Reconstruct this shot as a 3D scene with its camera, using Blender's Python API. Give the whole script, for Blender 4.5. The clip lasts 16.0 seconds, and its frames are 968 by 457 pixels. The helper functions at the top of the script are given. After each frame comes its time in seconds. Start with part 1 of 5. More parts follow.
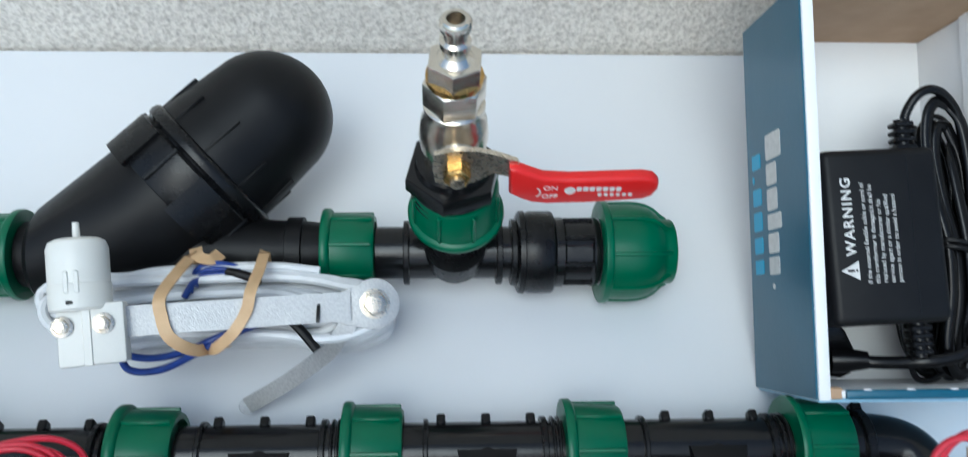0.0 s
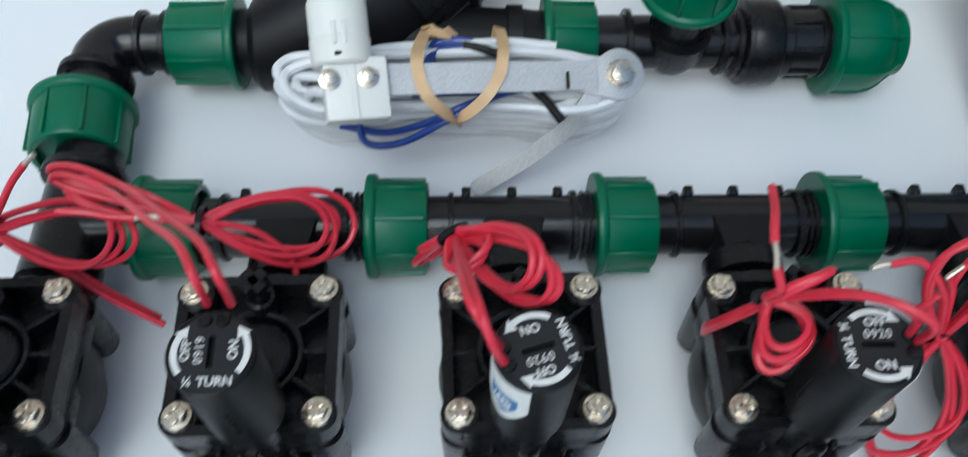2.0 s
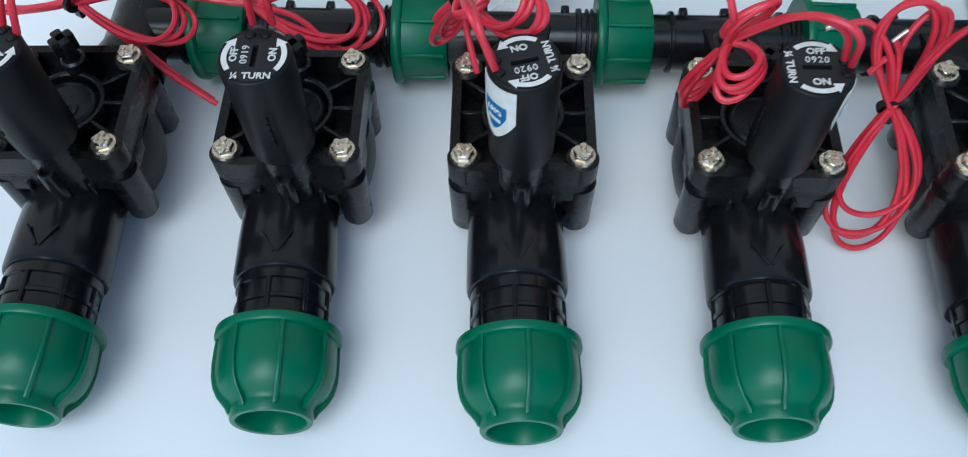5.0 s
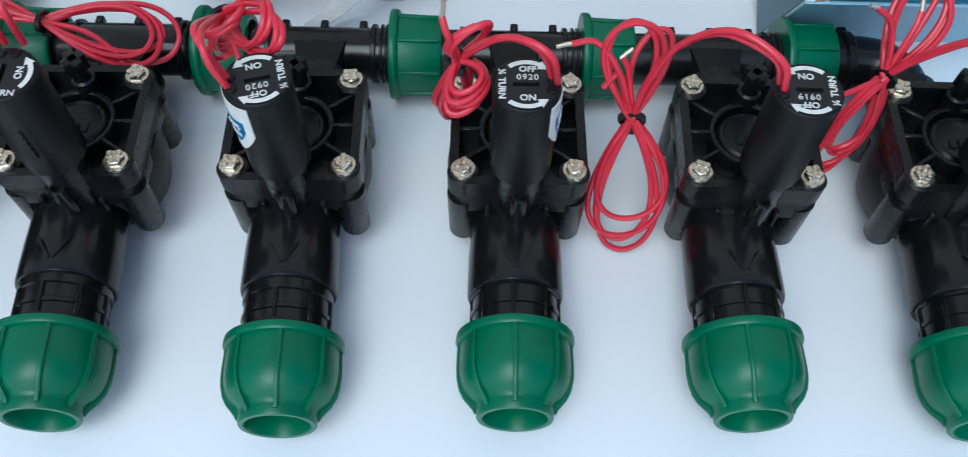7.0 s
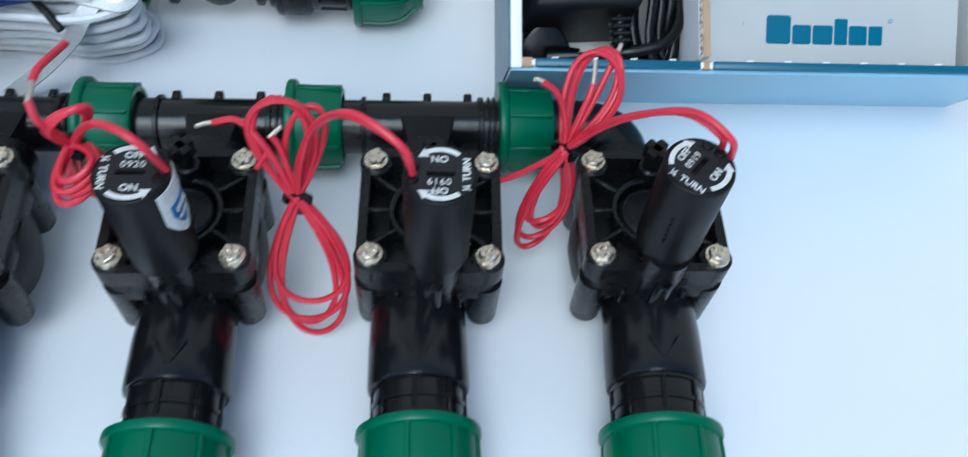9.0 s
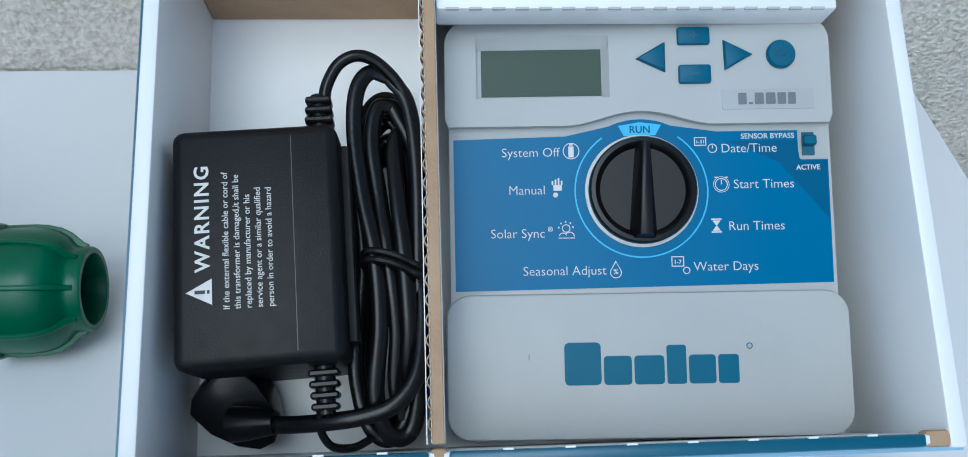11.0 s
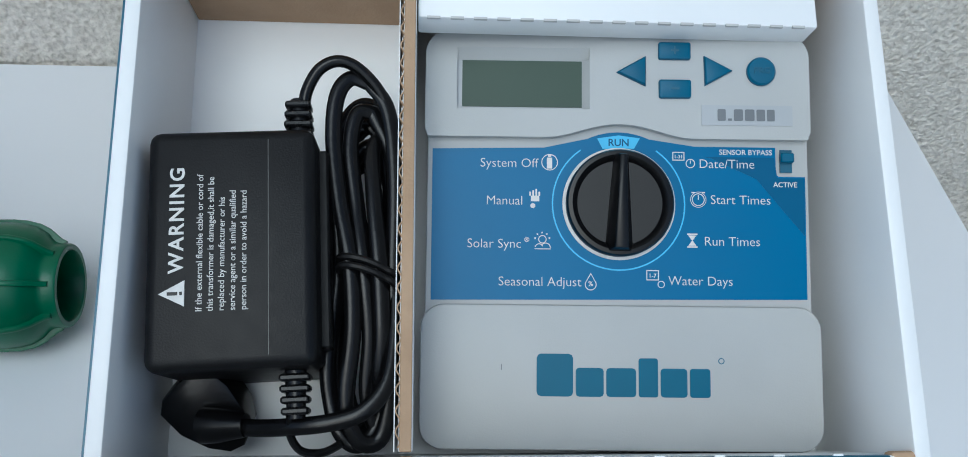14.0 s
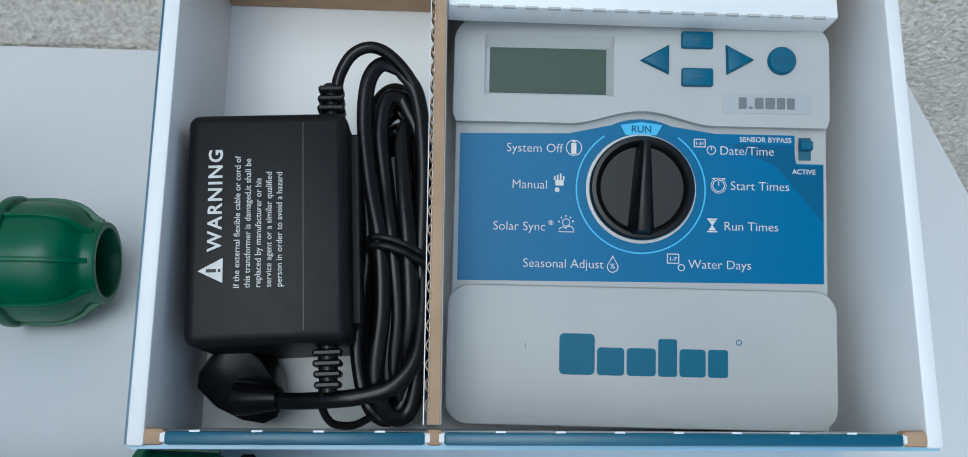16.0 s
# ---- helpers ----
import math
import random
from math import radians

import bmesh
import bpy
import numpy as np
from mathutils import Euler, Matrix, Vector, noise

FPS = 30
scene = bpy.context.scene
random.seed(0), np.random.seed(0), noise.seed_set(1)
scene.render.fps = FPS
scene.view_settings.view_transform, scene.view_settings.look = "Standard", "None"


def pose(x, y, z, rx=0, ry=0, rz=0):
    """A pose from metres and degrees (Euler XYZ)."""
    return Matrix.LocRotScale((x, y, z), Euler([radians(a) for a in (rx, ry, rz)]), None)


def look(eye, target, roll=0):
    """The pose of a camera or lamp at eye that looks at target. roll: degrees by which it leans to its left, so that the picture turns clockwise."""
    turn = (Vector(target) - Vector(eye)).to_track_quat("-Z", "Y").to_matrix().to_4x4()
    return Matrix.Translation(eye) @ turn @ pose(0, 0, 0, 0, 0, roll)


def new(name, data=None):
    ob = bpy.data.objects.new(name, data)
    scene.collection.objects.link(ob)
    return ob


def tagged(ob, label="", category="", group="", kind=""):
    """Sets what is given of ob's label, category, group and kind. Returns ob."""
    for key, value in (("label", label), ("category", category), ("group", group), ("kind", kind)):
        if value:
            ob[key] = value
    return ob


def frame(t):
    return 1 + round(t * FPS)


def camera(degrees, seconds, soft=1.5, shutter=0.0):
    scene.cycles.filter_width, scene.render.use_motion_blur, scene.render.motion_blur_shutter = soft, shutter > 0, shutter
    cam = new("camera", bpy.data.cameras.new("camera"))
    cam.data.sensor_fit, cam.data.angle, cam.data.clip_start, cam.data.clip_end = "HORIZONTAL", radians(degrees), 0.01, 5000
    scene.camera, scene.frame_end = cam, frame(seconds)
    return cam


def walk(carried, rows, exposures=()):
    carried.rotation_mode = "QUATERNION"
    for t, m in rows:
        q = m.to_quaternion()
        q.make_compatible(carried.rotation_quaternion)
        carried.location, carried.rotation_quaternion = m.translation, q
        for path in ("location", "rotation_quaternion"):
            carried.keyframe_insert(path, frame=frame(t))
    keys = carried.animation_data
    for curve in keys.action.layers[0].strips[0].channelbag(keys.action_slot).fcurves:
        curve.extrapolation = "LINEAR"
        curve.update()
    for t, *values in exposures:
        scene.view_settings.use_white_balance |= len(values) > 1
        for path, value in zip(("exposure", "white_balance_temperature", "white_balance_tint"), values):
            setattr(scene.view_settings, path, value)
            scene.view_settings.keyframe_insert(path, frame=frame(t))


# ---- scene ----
cam = camera(58.0, 16.0, soft=0.9, shutter=0.35)
PATH = [
    (0, (-0.083, -0.028, 0.398), (0.02, 1.135, -1.226), 3.9),
    (0.5, (-0.103, -0.023, 0.398), (0.007, 1.241, -1.148), 4.4),
    (1, (-0.114, -0.028, 0.395), (0.015, 1.231, -1.154), 5.1),
    (1.5, (-0.146, -0.049, 0.375), (-0.023, 1.068, -1.28), 5.1),
    (2, (-0.182, -0.081, 0.35), (-0.131, 0.953, -1.361), 2.0),
    (2.5, (-0.212, -0.108, 0.329), (-0.183, 0.844, -1.429), 1.8),
    (3, (-0.242, -0.136, 0.316), (-0.182, 0.814, -1.443), 3.7),
    (3.2, (-0.25, -0.147, 0.315), (-0.193, 0.785, -1.453), 3.5),
    (5.3, (-0.153, -0.182, 0.357), (-0.225, 0.842, -1.359), -1.9),
    (5.5, (-0.148, -0.18, 0.363), (-0.222, 0.83, -1.361), -2.1),
    (6, (-0.119, -0.187, 0.364), (-0.166, 0.826, -1.36), -1.1),
    (6.5, (-0.099, -0.191, 0.364), (-0.109, 0.834, -1.353), 1.1),
    (7, (-0.079, -0.19, 0.366), (-0.066, 0.834, -1.352), 1.7),
    (7.5, (-0.058, -0.19, 0.367), (-0.018, 0.836, -1.349), 2.0),
    (8, (-0.034, -0.195, 0.369), (0.025, 0.833, -1.346), 3.3),
    (8.5, (-0.006, -0.182, 0.365), (0.084, 0.865, -1.337), 4.8),
    (9, (0.031, -0.16, 0.361), (0.195, 0.922, -1.313), 7.2),
    (9.5, (0.08, -0.109, 0.349), (0.233, 1.092, -1.244), 4.5),
    (9.6, (0.093, -0.087, 0.35), (0.236, 1.115, -1.242), 4.0),
    (10, (0.135, -0.044, 0.334), (0.309, 1.271, -1.163), 3.9),
    (10.2, (0.151, -0.027, 0.318), (0.302, 1.327, -1.147), 2.6),
    (12.5, (0.172, 0.009, 0.295), (0.304, 1.334, -1.197), 5.1),
    (13, (0.171, 0.005, 0.297), (0.3, 1.33, -1.195), 4.6),
    (13.5, (0.171, 0.001, 0.3), (0.313, 1.336, -1.182), 4.8),
    (14, (0.173, 0.0, 0.304), (0.328, 1.348, -1.165), 5.2),
    (14.5, (0.173, 0.001, 0.303), (0.331, 1.347, -1.168), 5.3),
    (15, (0.172, 0.008, 0.3), (0.322, 1.34, -1.184), 5.6),
    (15.5, (0.168, 0.0, 0.307), (0.285, 1.322, -1.189), 4.7),
    (16, (0.167, -0.007, 0.31), (0.297, 1.318, -1.183), 5.1),
]
walk(cam, [(t, look(eye, target, roll)) for t, eye, target, roll in PATH], exposures=[(0, 0.40, 5450, -2), (1.5, 0.30, 5500, -2), (3, 0.38, 5550, -1), (5.5, 0.30, 5250, -2), (7, 0.42, 5300, -2), (8.5, 0.50, 5200, -2), (9.5, 0.36, 5050, -3), (10, 0.2, 5050, -3), (12.5, 0.08, 5400, -2), (16, 0.0, 5400, -2)])

# ---- light ----
world = bpy.data.worlds.new("world")
scene.world = world
world.use_nodes = True
wn = world.node_tree
sky = wn.nodes.new("ShaderNodeTexSky")
sky.sky_type, sky.sun_disc = "NISHITA", False
sky.sun_elevation, sky.sun_rotation = radians(50), radians(200)
sky.air_density, sky.dust_density = 1.0, 3.0
wn.links.new(sky.outputs["Color"], wn.nodes["Background"].inputs["Color"])
wn.nodes["Background"].inputs["Strength"].default_value = 0.12
sun = new("sun", bpy.data.lights.new("sun", "SUN"))
sun.data.energy, sun.data.angle, sun.data.color = 0.8, radians(30), (1.0, 0.96, 0.9)
sun.matrix_world = look((-0.4, -1.0, 2.4), (0, 0, 0))


# ---- materials ----
def material(name, color, rough=0.5, metal=0.0, second=None, scale=40.0, amount=0.5, bump=0.0, bump_scale=400.0,
             rough_var=0.0, coat=0.0, random_piece=0.0, spec=0.5):
    """Procedural surface: two-scale colour variation, roughness variation and fine relief."""
    m = bpy.data.materials.new(name)
    m.use_nodes = True
    nt = m.node_tree
    b = nt.nodes["Principled BSDF"]
    b.inputs["Roughness"].default_value, b.inputs["Metallic"].default_value = rough, metal
    b.inputs["Coat Weight"].default_value = coat
    b.inputs["Specular IOR Level"].default_value = spec
    tc = nt.nodes.new("ShaderNodeTexCoord")
    n1 = nt.nodes.new("ShaderNodeTexNoise")
    n1.inputs["Scale"].default_value, n1.inputs["Detail"].default_value = scale, 6
    nt.links.new(tc.outputs["Object"], n1.inputs["Vector"])
    ramp = nt.nodes.new("ShaderNodeMapRange")
    ramp.inputs["From Min"].default_value, ramp.inputs["From Max"].default_value = 0.35, 0.7
    nt.links.new(n1.outputs["Fac"], ramp.inputs["Value"])
    mix = nt.nodes.new("ShaderNodeMix")
    mix.data_type = "RGBA"
    c2 = second or tuple(c * (1 - 0.12 * amount) for c in color)
    mix.inputs["A"].default_value, mix.inputs["B"].default_value = (*color, 1), (*c2, 1)
    nt.links.new(ramp.outputs["Result"], mix.inputs["Factor"])
    nt.links.new(mix.outputs["Result"], b.inputs["Base Color"])
    if rough_var:
        mr = nt.nodes.new("ShaderNodeMapRange")
        mr.inputs["To Min"].default_value, mr.inputs["To Max"].default_value = max(0.03, rough - rough_var), rough + rough_var
        n3 = nt.nodes.new("ShaderNodeTexNoise")
        n3.inputs["Scale"].default_value, n3.inputs["Detail"].default_value = scale * 3, 5
        nt.links.new(tc.outputs["Object"], n3.inputs["Vector"])
        nt.links.new(n3.outputs["Fac"], mr.inputs["Value"])
        nt.links.new(mr.outputs["Result"], b.inputs["Roughness"])
    if bump:
        n2 = nt.nodes.new("ShaderNodeTexNoise")
        n2.inputs["Scale"].default_value, n2.inputs["Detail"].default_value = bump_scale, 4
        nt.links.new(tc.outputs["Object"], n2.inputs["Vector"])
        bp = nt.nodes.new("ShaderNodeBump")
        bp.inputs["Strength"].default_value, bp.inputs["Distance"].default_value = bump, 0.001
        nt.links.new(n2.outputs["Fac"], bp.inputs["Height"])
        nt.links.new(bp.outputs["Normal"], b.inputs["Normal"])
    return m


BLACK = material("black_plastic", (0.0045, 0.0045, 0.005), 0.28, scale=60, second=(0.008, 0.008, 0.0085), spec=0.27, bump=0.08, bump_scale=900, rough_var=0.07)
BLACK_GLOSS = material("black_glossy_plastic", (0.005, 0.005, 0.0055), 0.2, scale=80, second=(0.008, 0.008, 0.0085), spec=0.38, bump=0.05, bump_scale=300, rough_var=0.08)
DIAL_BLACK = material("black_dial", (0.0045, 0.0045, 0.005), 0.3, scale=80, second=(0.006, 0.006, 0.0065), spec=0.28)
CORD_BLACK = material("black_cord", (0.0035, 0.0035, 0.004), 0.24, scale=80, second=(0.005, 0.005, 0.0055), spec=0.28, bump=0.05, bump_scale=500, rough_var=0.06)
BLACK_DISC = material("black_matt_disc", (0.010, 0.010, 0.011), 0.6, scale=90, second=(0.014, 0.014, 0.015), spec=0.35, bump=0.15, bump_scale=2000)
BLACK_MATT = material("black_matt_plastic", (0.0045, 0.0045, 0.005), 0.42, scale=60, second=(0.007, 0.007, 0.0075), spec=0.22, bump=0.12, bump_scale=1500, rough_var=0.08)
GREEN = material("green_plastic", (0.004, 0.118, 0.052), 0.34, scale=50, second=(0.004, 0.095, 0.042), spec=0.4, bump=0.06, bump_scale=700, rough_var=0.07)
WHITE_BOARD = material("white_laminate", (0.80, 0.81, 0.83), 0.38, scale=6, second=(0.77, 0.785, 0.81), bump=0.03, bump_scale=500, rough_var=0.05)
BOARD_EDGE = material("board_edge", (0.55, 0.54, 0.52), 0.6, scale=60, bump=0.1)
WHITE_PLASTIC = material("white_plastic", (0.74, 0.73, 0.68), 0.42, scale=40, second=(0.69, 0.675, 0.62), bump=0.08, bump_scale=900)
CABLE_WHITE = material("white_cable", (0.72, 0.73, 0.74), 0.4, scale=90, second=(0.62, 0.63, 0.64), bump=0.05)
BLUE_WIRE = material("blue_wire", (0.012, 0.035, 0.19), 0.32, scale=200, second=(0.018, 0.05, 0.26), bump=0.04)
RED_WIRE = material("red_wire", (0.60, 0.024, 0.05), 0.33, scale=120, second=(0.5, 0.018, 0.038), bump=0.05)
RED_GRIP = material("red_grip", (0.66, 0.012, 0.012), 0.33, scale=60, second=(0.58, 0.01, 0.01), bump=0.05, rough_var=0.06)
COPPER = material("tinned_copper", (0.62, 0.55, 0.45), 0.3, metal=1.0, scale=300, bump=0.3, bump_scale=2500)
STEEL = material("zinc_steel", (0.78, 0.70, 0.58), 0.28, metal=1.0, scale=200, second=(0.58, 0.50, 0.39), bump=0.12, bump_scale=900, rough_var=0.1)
NICKEL = material("nickel_plated", (0.80, 0.74, 0.65), 0.24, metal=1.0, scale=120, second=(0.76, 0.70, 0.6), bump=0.08, bump_scale=500, rough_var=0.08)
BRASS = material("brass", (0.62, 0.40, 0.14), 0.26, metal=1.0, scale=150, second=(0.5, 0.3, 0.1), bump=0.1, rough_var=0.1)
ALU = material("aluminium", (0.58, 0.58, 0.57), 0.5, metal=0.7, scale=900, second=(0.46, 0.46, 0.46), bump=0.3, bump_scale=1600, rough_var=0.08)
RUBBER = material("tan_rubber", (0.62, 0.42, 0.23), 0.55, scale=90, second=(0.54, 0.35, 0.18), bump=0.15, bump_scale=900)
CARD_WHITE = material("white_card", (0.87, 0.87, 0.86), 0.42, scale=18, second=(0.83, 0.83, 0.825), bump=0.06, bump_scale=350)
CARD_BROWN = material("brown_card", (0.46, 0.31, 0.19), 0.75, scale=60, second=(0.39, 0.255, 0.15), bump=0.25, bump_scale=700)
TEAL = material("teal_print", (0.012, 0.105, 0.175), 0.3, scale=20, second=(0.010, 0.09, 0.15), bump=0.04, bump_scale=350, rough_var=0.05)
NAVY = material("navy_print", (0.015, 0.03, 0.13), 0.35, scale=20)
CYAN_PRINT = material("cyan_print", (0.03, 0.38, 0.62), 0.4, scale=30)
WHITE_PRINT = material("white_print", (0.70, 0.69, 0.66), 0.5, scale=300, second=(0.60, 0.59, 0.56))
GREY_CASE = material("grey_case", (0.47, 0.47, 0.455), 0.42, scale=25, second=(0.445, 0.445, 0.43), spec=0.35, bump=0.07, bump_scale=1600)
BLUE_PANEL = material("blue_panel", (0.002, 0.135, 0.30), 0.35, scale=14, second=(0.002, 0.125, 0.28), spec=0.22, bump=0.02, bump_scale=900)
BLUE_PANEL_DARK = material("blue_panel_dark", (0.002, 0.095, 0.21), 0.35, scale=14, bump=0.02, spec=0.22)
LIGHT_BLUE = material("light_blue_print", (0.08, 0.50, 0.80), 0.4, scale=60)
BUTTON = material("teal_button", (0.004, 0.105, 0.19), 0.42, scale=60, second=(0.004, 0.09, 0.165), spec=0.3, bump=0.06, bump_scale=1500)
LOGO = material("logo_teal", (0.003, 0.115, 0.20), 0.4, scale=60, spec=0.25)
LCD = material("lcd_glass", (0.062, 0.092, 0.068), 0.3, scale=10, second=(0.05, 0.078, 0.058), spec=0.15)
GREY_LABEL = material("grey_label", (0.42, 0.43, 0.44), 0.4, scale=60)
GREY_DARK = material("grey_lettering", (0.16, 0.17, 0.18), 0.45, scale=60)
STICKER_BLUE = material("sticker_blue", (0.01, 0.13, 0.33), 0.35, scale=60)
GROUND_M = material("ground_paving", (0.32, 0.31, 0.29), 0.85, scale=3, second=(0.25, 0.245, 0.23), bump=0.4, bump_scale=120)


def stucco_material():
    m = bpy.data.materials.new("stucco")
    m.use_nodes = True
    nt = m.node_tree
    b = nt.nodes["Principled BSDF"]
    b.inputs["Roughness"].default_value = 0.9
    tc = nt.nodes.new("ShaderNodeTexCoord")
    mp = nt.nodes.new("ShaderNodeMapping")
    mp.inputs["Scale"].default_value = (1.0, 1.0, 1.05)
    nt.links.new(tc.outputs["Object"], mp.inputs["Vector"])
    big = nt.nodes.new("ShaderNodeTexNoise")
    big.inputs["Scale"].default_value, big.inputs["Detail"].default_value = 260, 6
    big.inputs["Roughness"].default_value = 0.62
    vor = nt.nodes.new("ShaderNodeTexVoronoi")
    vor.inputs["Scale"].default_value = 330
    tint = nt.nodes.new("ShaderNodeTexNoise")
    tint.inputs["Scale"].default_value, tint.inputs["Detail"].default_value = 9, 4
    for n in (big, vor, tint):
        nt.links.new(mp.outputs["Vector"], n.inputs["Vector"])
    add = nt.nodes.new("ShaderNodeMath")
    add.operation = "MULTIPLY_ADD"
    add.inputs[1].default_value = 0.35
    nt.links.new(vor.outputs["Distance"], add.inputs[0])
    nt.links.new(big.outputs["Fac"], add.inputs[2])
    bp = nt.nodes.new("ShaderNodeBump")
    bp.inputs["Strength"].default_value, bp.inputs["Distance"].default_value = 1.0, 0.0034
    nt.links.new(add.outputs["Value"], bp.inputs["Height"])
    nt.links.new(bp.outputs["Normal"], b.inputs["Normal"])
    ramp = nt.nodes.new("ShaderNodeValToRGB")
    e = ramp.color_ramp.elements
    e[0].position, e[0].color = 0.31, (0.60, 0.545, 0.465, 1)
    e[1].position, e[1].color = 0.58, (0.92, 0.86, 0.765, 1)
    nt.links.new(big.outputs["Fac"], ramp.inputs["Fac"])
    mul = nt.nodes.new("ShaderNodeMix")
    mul.data_type, mul.blend_type = "RGBA", "MULTIPLY"
    mul.inputs["Factor"].default_value = 0.35
    tr = nt.nodes.new("ShaderNodeValToRGB")
    tr.color_ramp.elements[0].position, tr.color_ramp.elements[0].color = 0.3, (0.75, 0.75, 0.75, 1)
    tr.color_ramp.elements[1].position, tr.color_ramp.elements[1].color = 0.7, (1, 1, 1, 1)
    nt.links.new(tint.outputs["Fac"], tr.inputs["Fac"])
    nt.links.new(ramp.outputs["Color"], mul.inputs["A"])
    nt.links.new(tr.outputs["Color"], mul.inputs["B"])
    nt.links.new(mul.outputs["Result"], b.inputs["Base Color"])
    return m


STUCCO = stucco_material()


# ---- mesh tools ----
def finish(bm, name, mat, smooth=40):
    bmesh.ops.recalc_face_normals(bm, faces=bm.faces)
    me = bpy.data.meshes.new(name)
    for f in bm.faces:
        f.smooth = True
    for e in bm.edges:
        if len(e.link_faces) == 2 and e.calc_face_angle(0) > radians(smooth):
            e.smooth = False
    bm.to_mesh(me)
    bm.free()
    me.materials.append(mat)
    return me


def part(name, bm, mat, parent, label="", smooth=40):
    """One mesh under a thing or a part; the geometry is in the thing's own frame."""
    ob = new(name, finish(bm, name, mat, smooth))
    ob.parent = parent
    if label:
        tagged(ob, label)
    return ob


def thing(name, m, label, category, group=""):
    ob = new(name)
    ob.empty_display_size = 0.01
    ob.matrix_world = m
    return tagged(ob, label, category, group)


def solid(name, bm, mat, m, label, category, kind="", group=""):
    ob = new(name, finish(bm, name, mat))
    ob.matrix_world = m
    return tagged(ob, label, category, group, kind)


def block(x0, x1, y0, y1, z0, z1, bevel=0.0, seg=2):
    bm = bmesh.new()
    bmesh.ops.create_cube(bm, size=1, matrix=Matrix.Translation(((x0 + x1) / 2, (y0 + y1) / 2, (z0 + z1) / 2)) @ Matrix.Diagonal((x1 - x0, y1 - y0, z1 - z0, 1)))
    if bevel:
        bmesh.ops.bevel(bm, geom=bm.edges[:], offset=bevel, segments=seg, profile=0.5, affect="EDGES")
    return bm


def lathe(profile, seg=48, m=Matrix(), wobble=None):
    """Turn (radius, height) pairs round z; closed with caps where the radius ends above 0."""
    bm = bmesh.new()
    rings = []
    for r, h in profile:
        if r < 1e-6:
            rings.append([bm.verts.new(m @ Vector((0, 0, h)))])
            continue
        ring = []
        for i in range(seg):
            a = 2 * math.pi * i / seg
            rr = r * (wobble(a, h) if wobble else 1)
            ring.append(bm.verts.new(m @ Vector((rr * math.cos(a), rr * math.sin(a), h))))
        rings.append(ring)
    for a, b in zip(rings, rings[1:]):
        n = max(len(a), len(b))
        for i in range(n):
            q = [a[i % len(a)], a[(i + 1) % len(a)], b[(i + 1) % len(b)], b[i % len(b)]]
            q = list(dict.fromkeys(q))
            if len(q) > 2:
                bm.faces.new(q)
    for ring in (rings[0], rings[-1]):
        if len(ring) > 2:
            bm.faces.new(ring)
    return bm


def merge(*bms):
    out = bms[0]
    for b in bms[1:]:
        me = bpy.data.meshes.new("tmp")
        b.to_mesh(me)
        b.free()
        out.from_mesh(me)
        bpy.data.meshes.remove(me)
    return out


def prism(points, z0, z1, m=Matrix(), bevel=0.0):
    bm = bmesh.new()
    lo = [bm.verts.new(m @ Vector((x, y, z0))) for x, y in points]
    hi = [bm.verts.new(m @ Vector((x, y, z1))) for x, y in points]
    bm.faces.new(lo)
    top = bm.faces.new(hi)
    for i in range(len(points)):
        j = (i + 1) % len(points)
        bm.faces.new((lo[i], lo[j], hi[j], hi[i]))
    bmesh.ops.recalc_face_normals(bm, faces=bm.faces)
    if bevel:
        bmesh.ops.bevel(bm, geom=list(top.edges), offset=bevel, segments=2, profile=0.5, affect="EDGES")
    return bm


def rounded(x0, x1, y0, y1, r, n=6):
    pts = []
    for cx, cy, a0 in ((x1 - r, y1 - r, 0), (x0 + r, y1 - r, 90), (x0 + r, y0 + r, 180), (x1 - r, y0 + r, 270)):
        for i in range(n + 1):
            a = radians(a0 + 90 * i / n)
            pts.append((cx + r * math.cos(a), cy + r * math.sin(a)))
    return pts


def spline(points, steps=10):
    """Catmull-Rom through the points."""
    p = [Vector(q) for q in points]
    p = [2 * p[0] - p[1]] + p + [2 * p[-1] - p[-2]]
    out = []
    for i in range(1, len(p) - 2):
        for k in range(steps):
            t = k / steps
            out.append(0.5 * ((2 * p[i]) + (p[i + 1] - p[i - 1]) * t + (2 * p[i - 1] - 5 * p[i] + 4 * p[i + 1] - p[i + 2]) * t * t
                              + (3 * p[i] - p[i - 1] - 3 * p[i + 1] + p[i + 2]) * t ** 3))
    out.append(p[-2])
    return out


